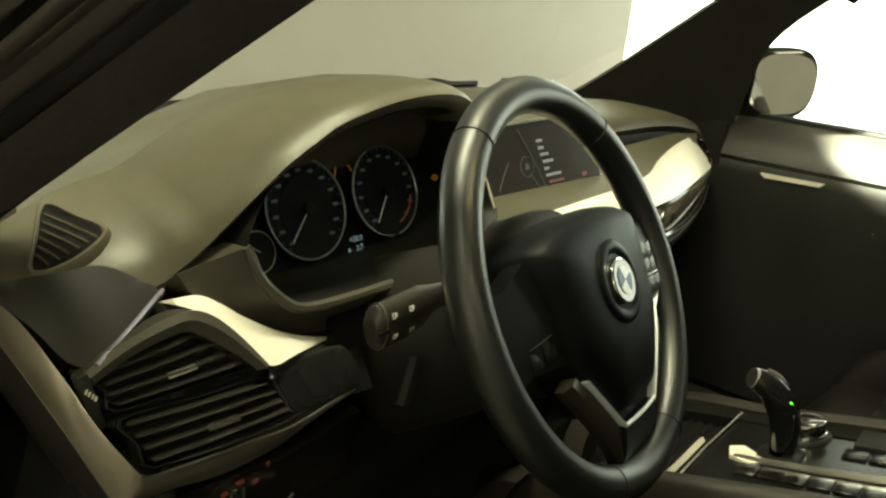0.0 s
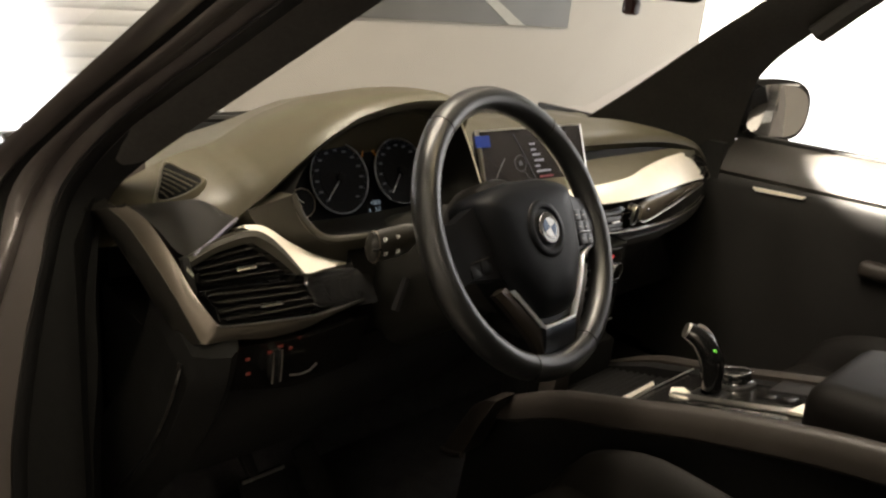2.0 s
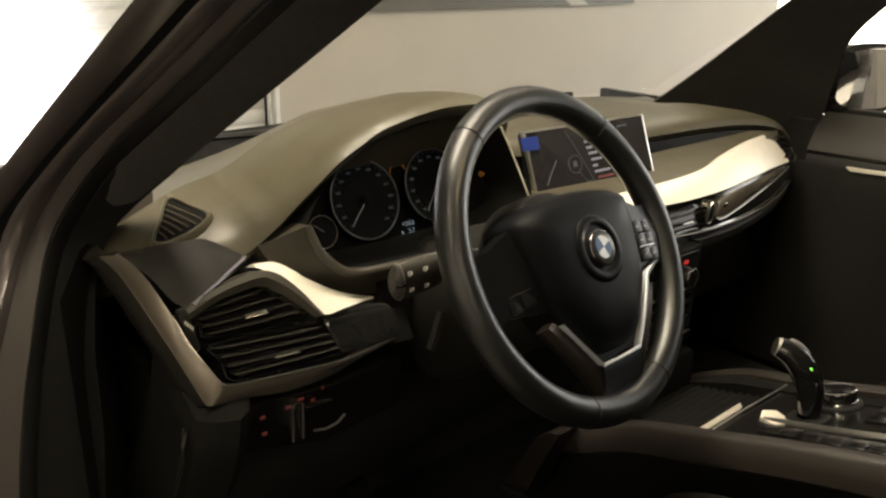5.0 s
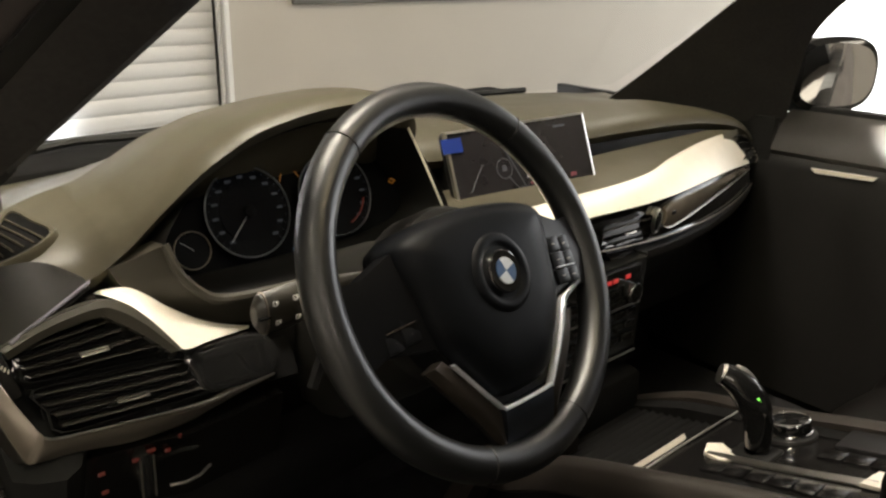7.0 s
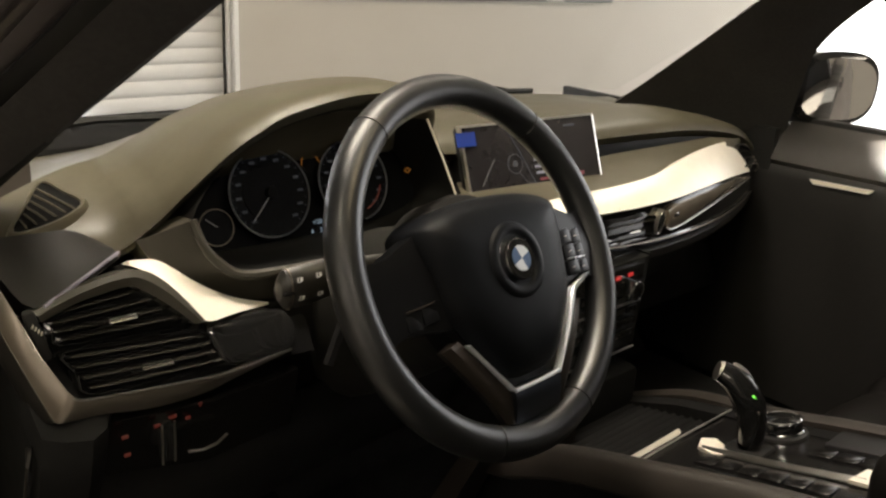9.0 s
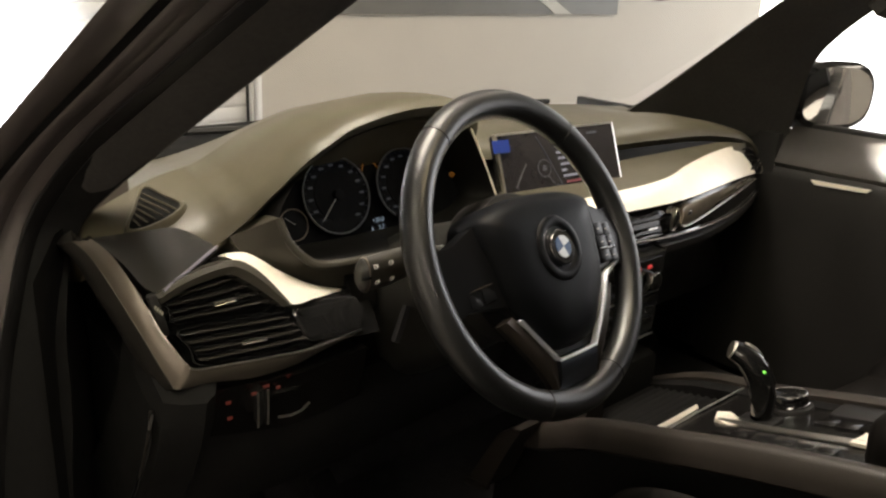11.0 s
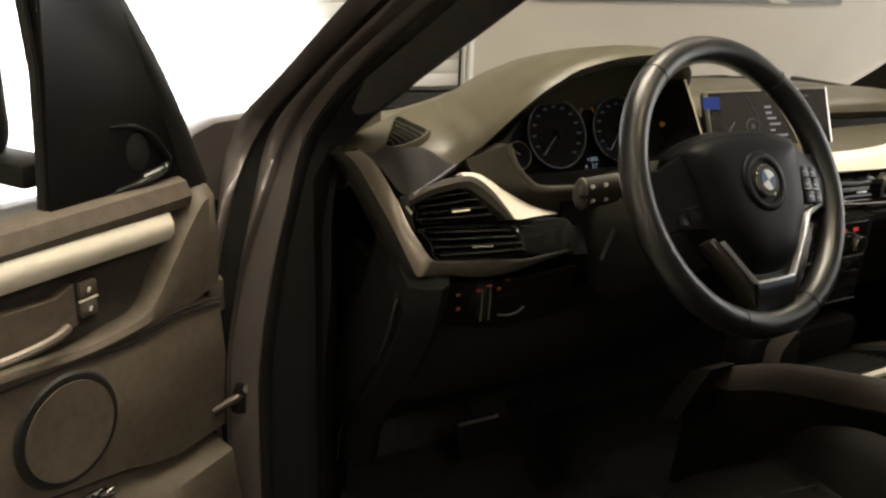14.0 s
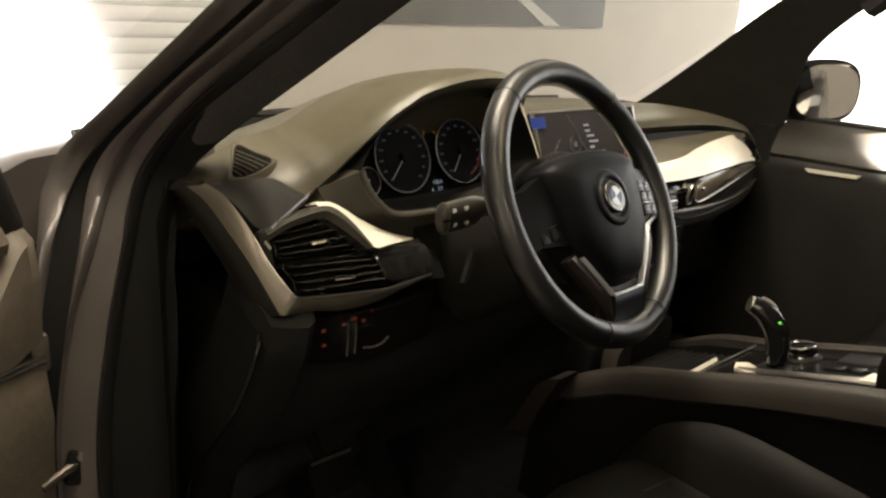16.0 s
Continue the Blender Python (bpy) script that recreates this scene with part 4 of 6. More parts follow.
cap = smooth_line([(-0.752, 0.138, 0.950), (-0.755, 0.142, 0.915), (-0.755, 0.165, 0.865), (-0.755, 0.205, 0.80), (-0.755, 0.262, 0.728), (-0.755, 0.315, 0.665), (-0.755, 0.34, 0.58)], 5)
part("end_cap", rings_mesh([[p + V((0.07, 0.02, 0.01)), p + V((0.050, -0.014, 0)), p + V((0.034, -0.026, 0)), p + V((0.014, -0.016, 0)), p, p + V((0.0, 0.09, 0.06)), p + V((0.07, 0.09, 0.06))] for p in cap]), MATTBLACK, dash)
part("end_seal", tube([p + V((-0.006, 0.012, 0.0)) for p in cap[2:]], 0.003, 6), GLOSS, dash)
lsw = part("light_switch", rbox((0.011, 0.016, 0.044), 0.003, pose(-0.6465, 0.134, 0.914)), GLOSS, dash, "glossy headlight switch")
for dx in (-0.006, 0.006):
    part("switch_rim", tube([(-0.6465 + dx, 0.1255, 0.934), (-0.6470 + dx, 0.1245, 0.914), (-0.6475 + dx, 0.1255, 0.892)], 0.0010, 5), SILVER, lsw)
for x, z, w in ((-0.685, 0.931, 0.006), (-0.684, 0.912, 0.006), (-0.655, 0.932, 0.006), (-0.640, 0.936, 0.008), (-0.625, 0.930, 0.005), (-0.612, 0.940, 0.004)):
    part("switch_icon", rbox((w, 0.002, 0.0035), 0.0006, pose(x, 0.1305, z)), DIMRED, dash, "dim red symbol")
part("release_edge", tube([(-0.628, 0.126, 0.896), (-0.614, 0.123, 0.8945), (-0.600, 0.123, 0.8960), (-0.587, 0.127, 0.900)], 0.0014, 6), SILVER, dash)

# ---- steering wheel ----
WZ = V((0.0835, -0.8677, 0.4901)).normalized()
WX = V((0, 0, 1)).cross(WZ).normalized()
WYV = WZ.cross(WX)
WM = Matrix((WX, WYV, WZ)).transposed().to_4x4()
WM.translation = V((-0.368, 0.0005, 1.0785))
WM = WM @ pose(0, 0, 0, 0, 0, -1.5)
wheel = thing("steering_wheel", "black leather steering wheel with silver lower spoke", "steering wheel")
RR, RT = 0.1745, 0.0170
rim = part("rim", torus(RR, RT, WM, 96, 16), LEATHER, wheel, "black leather rim")
for ang in (126, 48, 248, 292):
    a = math.radians(ang)
    part("seam", torus(RT + 0.0002, 0.0007, WM @ Matrix.Translation((RR * math.cos(a), RR * math.sin(a), 0)) @ Matrix.Rotation(a, 4, "Z") @ Matrix.Rotation(math.pi / 2, 4, "X"), 28, 5), RUBBER, rim)


def wpt(x, y, z=0.0):
    return WM @ V((x, y, z))


for s in (-1, 1):
    # side spoke with its thumb rest and buttons
    sp = part("spoke", rings_mesh([[wpt(s * x, y0, z0), wpt(s * x, (y0 + y1) / 2, z0 + 0.004), wpt(s * x, y1, z0), wpt(s * x, y1, z0 - 0.02), wpt(s * x, y0, z0 - 0.02)] for x, y0, y1, z0 in ((0.06, 0.045, -0.055, 0.010), (0.10, 0.040, -0.047, 0.009), (0.135, 0.026, -0.043, 0.006), (0.165, 0.026, -0.052, 0.003))]), SPOKE, wheel)
    # left buttons lie flush, marks and bar coloured dark, for the shaded spoke
    zb = 0.0160 if s > 0 else 0.0088
    for y, h in ((0.0030, 0.0145), (-0.0135, 0.0155), (-0.0305, 0.0145)):
        for x, w in ((0.1045, 0.0185), (0.1235, 0.0165)):
            part("button", rbox((w + 0.0006, h + 0.0008, 0.005), 0.0012, WM @ pose(s * x, y - (x - 0.10) * 0.12, zb - (x - 0.10) * 0.12)), BUTTON, sp)
            part("button_mark", rbox((0.0045, 0.0010, 0.0006), 0, WM @ pose(s * x, y - (x - 0.10) * 0.12, zb + 0.0027 - (x - 0.10) * 0.12)), BRACKET if s > 0 else BUTTON, sp)
    part("button_bar", rbox((0.033, 0.0012, 0.0030), 0.0005, WM @ pose(s * 0.1135, -0.0222, zb + 0.0008, 0, 6 * s, -4 * s)), WHEELSILVER if s > 0 else LEGMETAL, sp, "thin silver line")
# silver edge that runs from each side spoke down to the lower spoke; left one's shaded upper part left out
for s in (-1, 1):
    run = smooth_line([(0.140, -0.040, 0.0085), (0.118, -0.0445, 0.0135), (0.096, -0.0500, 0.0175), (0.0855, -0.0580, 0.0195), (0.0735, -0.0745, 0.0200), (0.0550, -0.0980, 0.0190), (0.0335, -0.1235, 0.0170)], 5)
    run = run if s > 0 else run[18:]
    wide = [0.0018 + 0.0034 * math.sin(math.pi * min(1.0, k / len(run) * 0.75 + 0.12)) if s > 0 else 0.0010 for k in range(len(run))]
    rows = []
    for k, p in enumerate(run):
        q = run[min(k + 1, len(run) - 1)] - run[max(k - 1, 0)]
        o = V((q.y, -q.x, 0)).normalized() * wide[k] * -1
        rows.append([wpt(s * (p + o).x, (p + o).y, p.z - 0.001), wpt(s * p.x, p.y, p.z + 0.001), wpt(s * (p - o * 0.3).x, (p - o * 0.3).y, p.z - 0.001), wpt(s * p.x, p.y, p.z - 0.009)])
    part("spoke_edge", rings_mesh(rows), WHEELSILVER, wheel, "silver spoke edge")
    part("leg", rings_mesh([[wpt(s * a0, y, z), wpt(s * (a0 * 0.4 + b0 * 0.6), y - 0.003, z + 0.002), wpt(s * b0, y - 0.005, z - 0.003), wpt(s * (b0 - 0.004), y - 0.005, z - 0.014), wpt(s * a0, y, z - 0.014)] for a0, b0, y, z in ((0.0855, 0.1060, -0.0610, 0.014), (0.0700, 0.0925, -0.0810, 0.015), (0.0520, 0.0750, -0.1040, 0.0135), (0.0355, 0.0600, -0.1240, 0.011), (0.0330, 0.0470, -0.1420, 0.006), (0.0320, 0.0390, -0.1570, 0.002))]), LEGMETAL, wheel, "brown satin lower spoke leg")
part("foot", rings_mesh([[wpt(x, -0.1225, 0.0150), wpt(x, -0.1270, 0.0160), wpt(x, -0.1400, 0.0120), wpt(x, -0.1540, 0.0050), wpt(x, -0.1590, 0.000), wpt(x, -0.152, -0.008), wpt(x, -0.12, -0.002)] for x in (-0.0350, -0.02, 0, 0.02, 0.0350)]), FOOTMETAL, wheel, "blue-grey satin lower spoke plate")
part("foot_edge", tube([wpt(-0.0345, -0.1225, 0.0165), wpt(-0.02, -0.1228, 0.0175), wpt(0.0, -0.1230, 0.0180), wpt(0.02, -0.1228, 0.0175), wpt(0.0345, -0.1225, 0.0165)], 0.0020, 6), WHEELSILVER, wheel, "bright silver lip")
# dark well between the cover and the silver edge
part("well", prism([(-0.084, -0.052), (-0.060, -0.088), (-0.034, -0.120), (0.034, -0.120), (0.060, -0.088), (0.084, -0.052)], 0.010, WM @ pose(0, 0, 0.010)), SPOKE, wheel)
bag = smooth_line([(-0.096, 0.030, 0), (-0.089, 0.047, 0), (-0.050, 0.058, 0), (0, 0.061, 0), (0.050, 0.058, 0), (0.089, 0.047, 0), (0.096, 0.030, 0), (0.0895, -0.008, 0), (0.0800, -0.048, 0), (0.0580, -0.082, 0), (0.036, -0.1075, 0), (0, -0.1130, 0), (-0.036, -0.1075, 0), (-0.0580, -0.082, 0), (-0.0800, -0.048, 0), (-0.0895, -0.008, 0)], 4, True)
hub_rings = []
for sc, z in ((1.03, -0.030), (1.03, 0.006), (1.0, 0.017), (0.94, 0.025), (0.80, 0.031), (0.55, 0.034), (0.30, 0.035)):
    hub_rings.append([wpt(p.x * sc, p.y * sc - 0.008 * (1 - sc), z - 0.05 * max(0, abs(p.y * sc) - 0.05)) for p in bag])
part("hub", rings_mesh(hub_rings), HUB, wheel, "black airbag cover")
part("badge_bowl", torus(0.031, 0.0065, WM @ pose(0, -0.006, 0.0345), 36, 8, 0.5), HUB, wheel)
badge = part("badge", disc(0.0203, 0.006, WM @ pose(0, -0.006, 0.0395), 32, 0.001), CHROME, wheel, "round chrome badge")
part("badge_field", disc(0.0190, 0.002, WM @ pose(0, -0.006, 0.0402), 32), GLOSS, badge)
for q in (20, 200):
    pts = [(0, 0)] + [(0.0125 * math.cos(math.radians(q + 9 * k)), 0.0125 * math.sin(math.radians(q + 9 * k))) for k in range(11)]
    part("badge_quarter", prism(pts, 0.001, WM @ pose(0, -0.006, 0.0410)), BADGEWHITE, badge, "silver-white quarter")
for q in (110, 290):
    pts = [(0, 0)] + [(0.0125 * math.cos(math.radians(q + 9 * k)), 0.0125 * math.sin(math.radians(q + 9 * k))) for k in range(11)]
    part("badge_quarter", prism(pts, 0.001, WM @ pose(0, -0.006, 0.0410)), BADGEBLUE, badge, "blue quarter")
part("back_shell", disc(0.085, 0.05, WM @ pose(0, -0.01, -0.015), 32, 0.01), BLACK, wheel)
# column and stalks
column = thing("steering_column", "black plastic steering column shroud with stalks", "steering column")
col_rings = []
for z, rx, ry in ((-0.045, 0.062, 0.062), (-0.08, 0.072, 0.075), (-0.14, 0.080, 0.085), (-0.24, 0.085, 0.095), (-0.33, 0.085, 0.095)):
    col_rings.append([wpt(rx * math.cos(a), -0.015 + ry * math.sin(a), z) for a in (2 * math.pi * k / 20 for k in range(20))])
part("shroud", rings_mesh(col_rings), SHROUD, column, "dark olive-grey shroud")


def stalk(s, name):
    st = part(name, rings_mesh([[V((-0.37 + s * x, y + h * 0.6 * math.cos(a), z + h * math.sin(a))) for a in (2 * math.pi * k / 12 for k in range(12))] for x, y, z, h in ((0.06, 0.085, 1.062, 0.010), (0.11, 0.083, 1.066, 0.013), (0.125, 0.082, 1.064, 0.0190), (0.150, 0.080, 1.063, 0.0205), (0.172, 0.080, 1.062, 0.0200), (0.1815, 0.080, 1.062, 0.0190), (0.1865, 0.080, 1.062, 0.011))]), STALK, column, "satin black indicator stalk")
    part("ring", rings_mesh([[V((-0.37 + s * x, 0.0800 + 0.0124 * math.cos(a), 1.0620 + 0.0205 * math.sin(a))) for a in (2 * math.pi * k / 16 for k in range(16))] for x in (0.1775, 0.1790)]), BRACKET, st)
    part("slit", rbox((0.012, 0.004, 0.003), 0.001, pose(-0.37 + s * 0.1825, 0.0690, 1.062)), MATTBLACK, st)
    for x, a in ((0.1705, 30), (0.1690, -20), (0.1500, 32), (0.1490, -20)):
        c, e = math.cos(math.radians(a)), math.sin(math.radians(a))
        face = axes_pose((-0.37 + s * x, 0.0800 - 0.0127 * c, 1.0625 + 0.0212 * e), (1, 0, 0), (0, -c / 0.6, e))
        part("mark", joined(rbox((0.0052, 0.0008, 0.0006), 0, face @ pose(0, 0.0016, 0)), rbox((0.0008, 0.0048, 0.0006), 0, face @ pose(-0.0022, 0, 0)), rbox((0.0040, 0.0008, 0.0006), 0, face @ pose(0.0008, -0.0014, 0, 0, 0, 25)), rbox((0.0022, 0.0030, 0.0006), 0, face @ pose(0.0016, 0.0, 0))), WHITEPRINT, st)


stalk(-1, "stalk")
stalk(1, "stalk")
part("column_lever", tube([(-0.47, 0.10, 1.0), (-0.492, 0.093, 0.962)], 0.006, 6), MATTBLACK, column)

# ---- centre display ----
TL, TR, BR = V((-0.144, 0.296, 1.1370)), V((0.1235, 0.276, 1.1390)), V((0.1225, 0.238, 1.0420))
DX, DYV = (TR - TL), (BR - TR)
DW, DH = DX.length, DYV.length
DM = axes_pose(TL + DX / 2 + DYV / 2, DX, DX.cross(-DYV))
screen = thing("display_screen", "wide dark navigation display with silver edge and blue film tag", "display")
part("housing", rbox((DW, DH, 0.016), 0.006, DM @ pose(0, 0, -0.010), 3), BLACK, screen)
part("bezel", rings_mesh([[DM @ V((sx * w, sy * h, z)) for sx, sy in ((-1, -1), (1, -1), (1, 1), (-1, 1))] for w, h, z in ((DW / 2, DH / 2, -0.006), (DW / 2, DH / 2, 0.0), (DW / 2 - 0.0035, DH / 2 - 0.0035, 0.001), (DW / 2 - 0.0035, DH / 2 - 0.0035, -0.004))], caps=False), SILVER, screen, "thin silver edge", smooth=False)
part("panel", rbox((DW - 0.006, DH - 0.006, 0.004), 0, DM @ pose(0, 0, -0.0025)), SCREENM, screen)
part("film_tag", rbox((0.034, 0.020, 0.001), 0, DM @ pose(-DW / 2 + 0.008, DH / 2 - 0.020, 0.0018)), BLUEFILM, screen, "blue protective film tag")
# menu: a list right of a slanting line, the selected row red-edged, and a ringed car symbol
for k, (x, y, w) in enumerate(((-0.0060, 0.0217, 0.014), (-0.0045, 0.0117, 0.013), (0.0010, 0.0023, 0.019), (0.0070, -0.0079, 0.024), (0.0010, -0.0180, 0.011), (0.0150, -0.0275, 0.036), (0.0200, -0.0375, 0.036))):
    part("menu_row", rbox((w, 0.0040, 0.0006), 0, DM @ pose(x, y, 0.0002)), UITEXT if k < 6 else UIRED, screen)
lettering("Config", 0.0085, DM @ pose(0.0040, -0.0455, 0.0004), UITEXT, "menu_text", screen)
part("menu_line", tube([DM @ V(p) for p in ((-0.050, 0.042, 0.0002), (-0.032, 0.010, 0.0002), (-0.018, -0.020, 0.0002), (-0.0075, -0.0425, 0.0002))], 0.0009, 5), UILINE, screen)
part("menu_ring", torus(0.0140, 0.0006, DM @ pose(-0.0420, -0.0104, 0.0003), 28, 5), UILINE, screen)
part("car_symbol", joined(rbox((0.0085, 0.0050, 0.0006), 0.0002, DM @ pose(-0.0420, -0.0118, 0.0003)), rbox((0.0065, 0.0045, 0.0006), 0.0002, DM @ pose(-0.0420, -0.0080, 0.0003))), UILINE, screen, "small car symbol")
part("menu_link", tube([DM @ V(p) for p in ((-0.0359, -0.0235, 0.0002), (-0.0231, -0.0400, 0.0002), (0.0022, -0.0425, 0.0002))], 0.0006, 5), UILINE, screen)
part("menu_arc", tube([DM @ V(p) for p in ((-0.079, 0.0003, 0.0002), (-0.0905, -0.013, 0.0002), (-0.1078, -0.0348, 0.0002))], 0.0006, 5), UILINE, screen)
part("title_row", rbox((0.024, 0.0035, 0.0006), 0, DM @ pose(0.078, 0.0375, 0.0002)), UILINE, screen)
part("status_row", rbox((0.012, 0.0060, 0.0006), 0, DM @ pose(0.0894, -0.0370, 0.0002)), UIRED, screen)
part("foot", slab([(-0.11, 0.30, 1.05), (0.12, 0.275, 1.05), (0.12, 0.36, 1.02), (-0.11, 0.38, 1.02)], 0.05, (0, 0, 1)), BLACK, screen)

# ---- passenger side of the dash ----


def yf(x):
    return 0.15 + 0.27 * x * x


XS = [-0.21 + 0.05 * k for k in range(19)]
lid = []
for x in XS:
    e = max(0, (x - 0.55) / 0.2)
    yb = max(yf(x) + 0.055, min(yf(x) + 0.155, 0.318))
    lid.append([V((x, yb, 1.050 - 0.025 * e)), V((x, yb - 0.012, 1.055 - 0.025 * e)), V((x, yf(x) + 0.042, 1.043 - 0.012 * e)), V((x, yf(x) + 0.03, 1.0)), V((x, yb, 1.0))])
part("lower_pad", rings_mesh(lid), PAD, dash, "soft grey panel above the trim")
# dark sheet painted in for the shade between upper and lower pad
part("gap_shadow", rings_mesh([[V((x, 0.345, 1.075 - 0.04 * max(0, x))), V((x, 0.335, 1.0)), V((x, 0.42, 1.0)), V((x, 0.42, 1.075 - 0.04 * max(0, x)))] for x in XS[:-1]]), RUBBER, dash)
up = [(-0.22, 1.035), (-0.10, 1.043), (0.0, 1.045), (0.12, 1.043), (0.22, 1.045), (0.32, 1.054), (0.45, 1.056), (0.55, 1.049), (0.625, 1.036)]
lo = [(-0.22, 1.018), (-0.10, 1.024), (0.0, 1.0256), (0.12, 1.0195), (0.22, 1.016), (0.33, 1.015), (0.44, 1.010), (0.55, 0.999), (0.628, 0.988)]
trim_piece([(x, yf(x) + 0.042 + 0.03 * max(0, x - 0.25), z) for x, z in up], [(x, yf(x) - 0.002, z) for x, z in lo], "trim_strip", 0.004)

def fascia_low(x):
    """Height of the fascia's lower edge."""
    return 0.973 - 0.118 * x + 0.085 * x * x if x > 0 else 0.973


fascia = []
for x in XS:
    z0, z1 = 1.020 - 0.03 * max(0, x), fascia_low(x)
    fascia.append([V((x, yf(x) + 0.004, z0)), V((x, yf(x) + 0.006, (z0 + z1) / 2)), V((x, yf(x) + 0.001, z1 + 0.003)), V((x, yf(x) - 0.003, z1)), V((x, yf(x) + 0.004, z1 - 0.008)), V((x, yf(x) + 0.08, z1 - 0.012)), V((x, yf(x) + 0.08, z0))])
part("gloss_fascia", rings_mesh(fascia), GLOSS, dash, "glossy black fascia strip")
part("fascia_line", tube([V((x, yf(x) - 0.004, fascia_low(x) + 0.001)) for x in XS], 0.0012, 6), BRACKET, dash)
for x0, x1 in ((-0.125, 0.01), (0.028, 0.150)):
    louvres("centre_vent", [(x0, yf(x0) - 0.003, 1.006), (x1, yf(x1) - 0.003, 1.000), (x1, yf(x1) - 0.003, 0.966), (x0, yf(x0) - 0.003, 0.971)], 3, 0.5, dash, GLOSS)
oval_x, oval_z = 0.0095, 0.0195
tw = part("thumb_wheel", rings_mesh([[V((0.1725 + oval_x * k * math.cos(a) + 0.003 * math.sin(a), yf(0.17) - h, 0.9850 + oval_z * k * math.sin(a))) for a in (2 * math.pi * j / 28 for j in range(28))] for k, h in ((1.0, -0.006), (1.0, 0.002), (0.93, 0.005), (0.84, 0.004), (0.80, 0.0))]), SILVER, dash, "silver-ringed upright vent wheel")
part("wheel_face", rings_mesh([[V((0.1725 + oval_x * k * math.cos(a) + 0.003 * math.sin(a), yf(0.17) - h, 0.9850 + oval_z * k * math.sin(a))) for a in (2 * math.pi * j / 24 for j in range(24))] for k, h in ((0.82, 0.0), (0.80, 0.003), (0.45, 0.006), (0.1, 0.007))]), MATTBLACK, tw)
for k in range(5):
    part("wheel_rib", rbox((0.010, 0.002, 0.0012), 0.0004, pose(0.1725 + 0.0015 * (k - 2) * 0.3, yf(0.17) - 0.0065, 0.977 + 0.004 * k)), BLACK, tw)
ins_top = smooth_line([(x, yf(x) - 0.001, z) for x, z in ((0.199, 0.998), (0.232, 1.004), (0.345, 1.004), (0.504, 0.996), (0.633, 0.979))], 5)
ins_low = smooth_line([(x, yf(x) - 0.001, z) for x, z in ((0.199, 0.972), (0.225, 0.965), (0.309, 0.970), (0.470, 0.978), (0.637, 0.9755))], 5)
part("gloss_insert", rings_mesh([[a + V((0, 0.008, 0)), a, lerp(a, b, 0.25) + V((0, -0.003, 0)), lerp(a, b, 0.75) + V((0, -0.003, 0)), b, b + V((0, 0.008, 0))] for a, b in zip(ins_top, ins_low)]), SMOKY, dash, "glossy smoky wood insert")
part("insert_line", tube([p + V((0, -0.001, -0.0015)) for p in ins_low], 0.0011, 6), SILVER, dash, "thin silver line")
part("fascia_catch", rbox((0.014, 0.004, 0.007), 0.0015, pose(0.222, 0.160, 0.988)), CHROME, dash)
# end vent, wrapping round the corner beside the door
ev_rows = [[V((x, yf(x) + 0.052 * k, zt)), V((x, yf(x) - 0.001, zb))] for x, k, zt, zb in ((0.630, 1.0, 1.034, 0.986), (0.66, 0.9, 1.033, 0.982), (0.69, 0.75, 1.028, 0.976), (0.715, 0.6, 1.018, 0.974), (0.732, 0.45, 1.004, 0.978))]
ev = part("end_vent", rings_mesh([[a + V((0, 0.03, 0)), a, lerp(a, b, 0.5) + V((0, 0.003, 0)), b, b + V((0, 0.05, 0))] for a, b in ev_rows]), MATTBLACK, dash, "dark end vent")
for t in (0.14, 0.36, 0.58, 0.80):
    part("slat", tube([lerp(a, b, t) + V((0, -0.0015, 0.003)) for a, b in ev_rows], 0.0030, 8, flat=0.6), SLATM, ev)
part("vent_edge", tube(smooth_line([ev_rows[3][0] + V((0, 0, 0.004)), ev_rows[4][0] + V((0.004, 0, 0)), lerp(*ev_rows[4], 0.5) + V((0.006, 0, 0)), ev_rows[4][1] + V((0.002, 0, -0.002)), ev_rows[3][1] + V((0, 0, -0.003))], 5), 0.0016, 8), BRACKET, ev, "satin outer edge")
# lower passenger panel and glovebox
lowp = []
for x in (0.06, 0.13, 0.17, 0.22, 0.30, 0.42, 0.55, 0.68, 0.74):
    z1 = fascia_low(x) - 0.010
    lowp.append([V((x, yf(x) + 0.012, z1)), V((x, yf(x) + 0.002, z1 - 0.008)), V((x, yf(x) + 0.004, z1 - 0.022)), V((x, yf(x) + 0.03, z1 - 0.034)), V((x, yf(x) + 0.06, z1 - 0.05)), V((x, 0.50, z1 - 0.05)), V((x, 0.50, z1))])
# lip coloured lighter than the lid, for light that falls off below it
part("glovebox_lip", rings_mesh(lowp), mat("lit_glovebox_pad", (0.035, 0.030, 0.025), 0.5, vary=0.08, grain=60, bump=0.4, bump_scale=700, spec=0.4), dash, "lip over the glovebox, coloured lighter brown-grey where lit")
lowg = []
for x in (0.13, 0.22, 0.30, 0.42, 0.55, 0.68, 0.78):
    z1 = fascia_low(x) - 0.052
    lowg.append([V((x, yf(x) + 0.050, z1)), V((x, yf(x) + 0.050, 0.86)), V((x, yf(x) + 0.10, 0.80)), V((x, 0.36, 0.68)), V((x, 0.50, 0.68)), V((x, 0.50, z1))])
part("glovebox_lid", rings_mesh(lowg), PADLOW, dash, "dark glovebox lid")
part("inner_core", rbox((1.3, 0.30, 0.30), 0.02, pose(0, 0.53, 0.86)), BLACK, dash)

# ---- centre stack ----
stack = thing("climate_panel", "glossy black radio and climate panel with red readout", "control panel")
part("panel", slab([(-0.125, 0.135, 0.945), (0.125, 0.135, 0.945), (0.118, 0.138, 0.80), (-0.118, 0.138, 0.80)], 0.10, (0, 1, 0)), BLACK, stack)
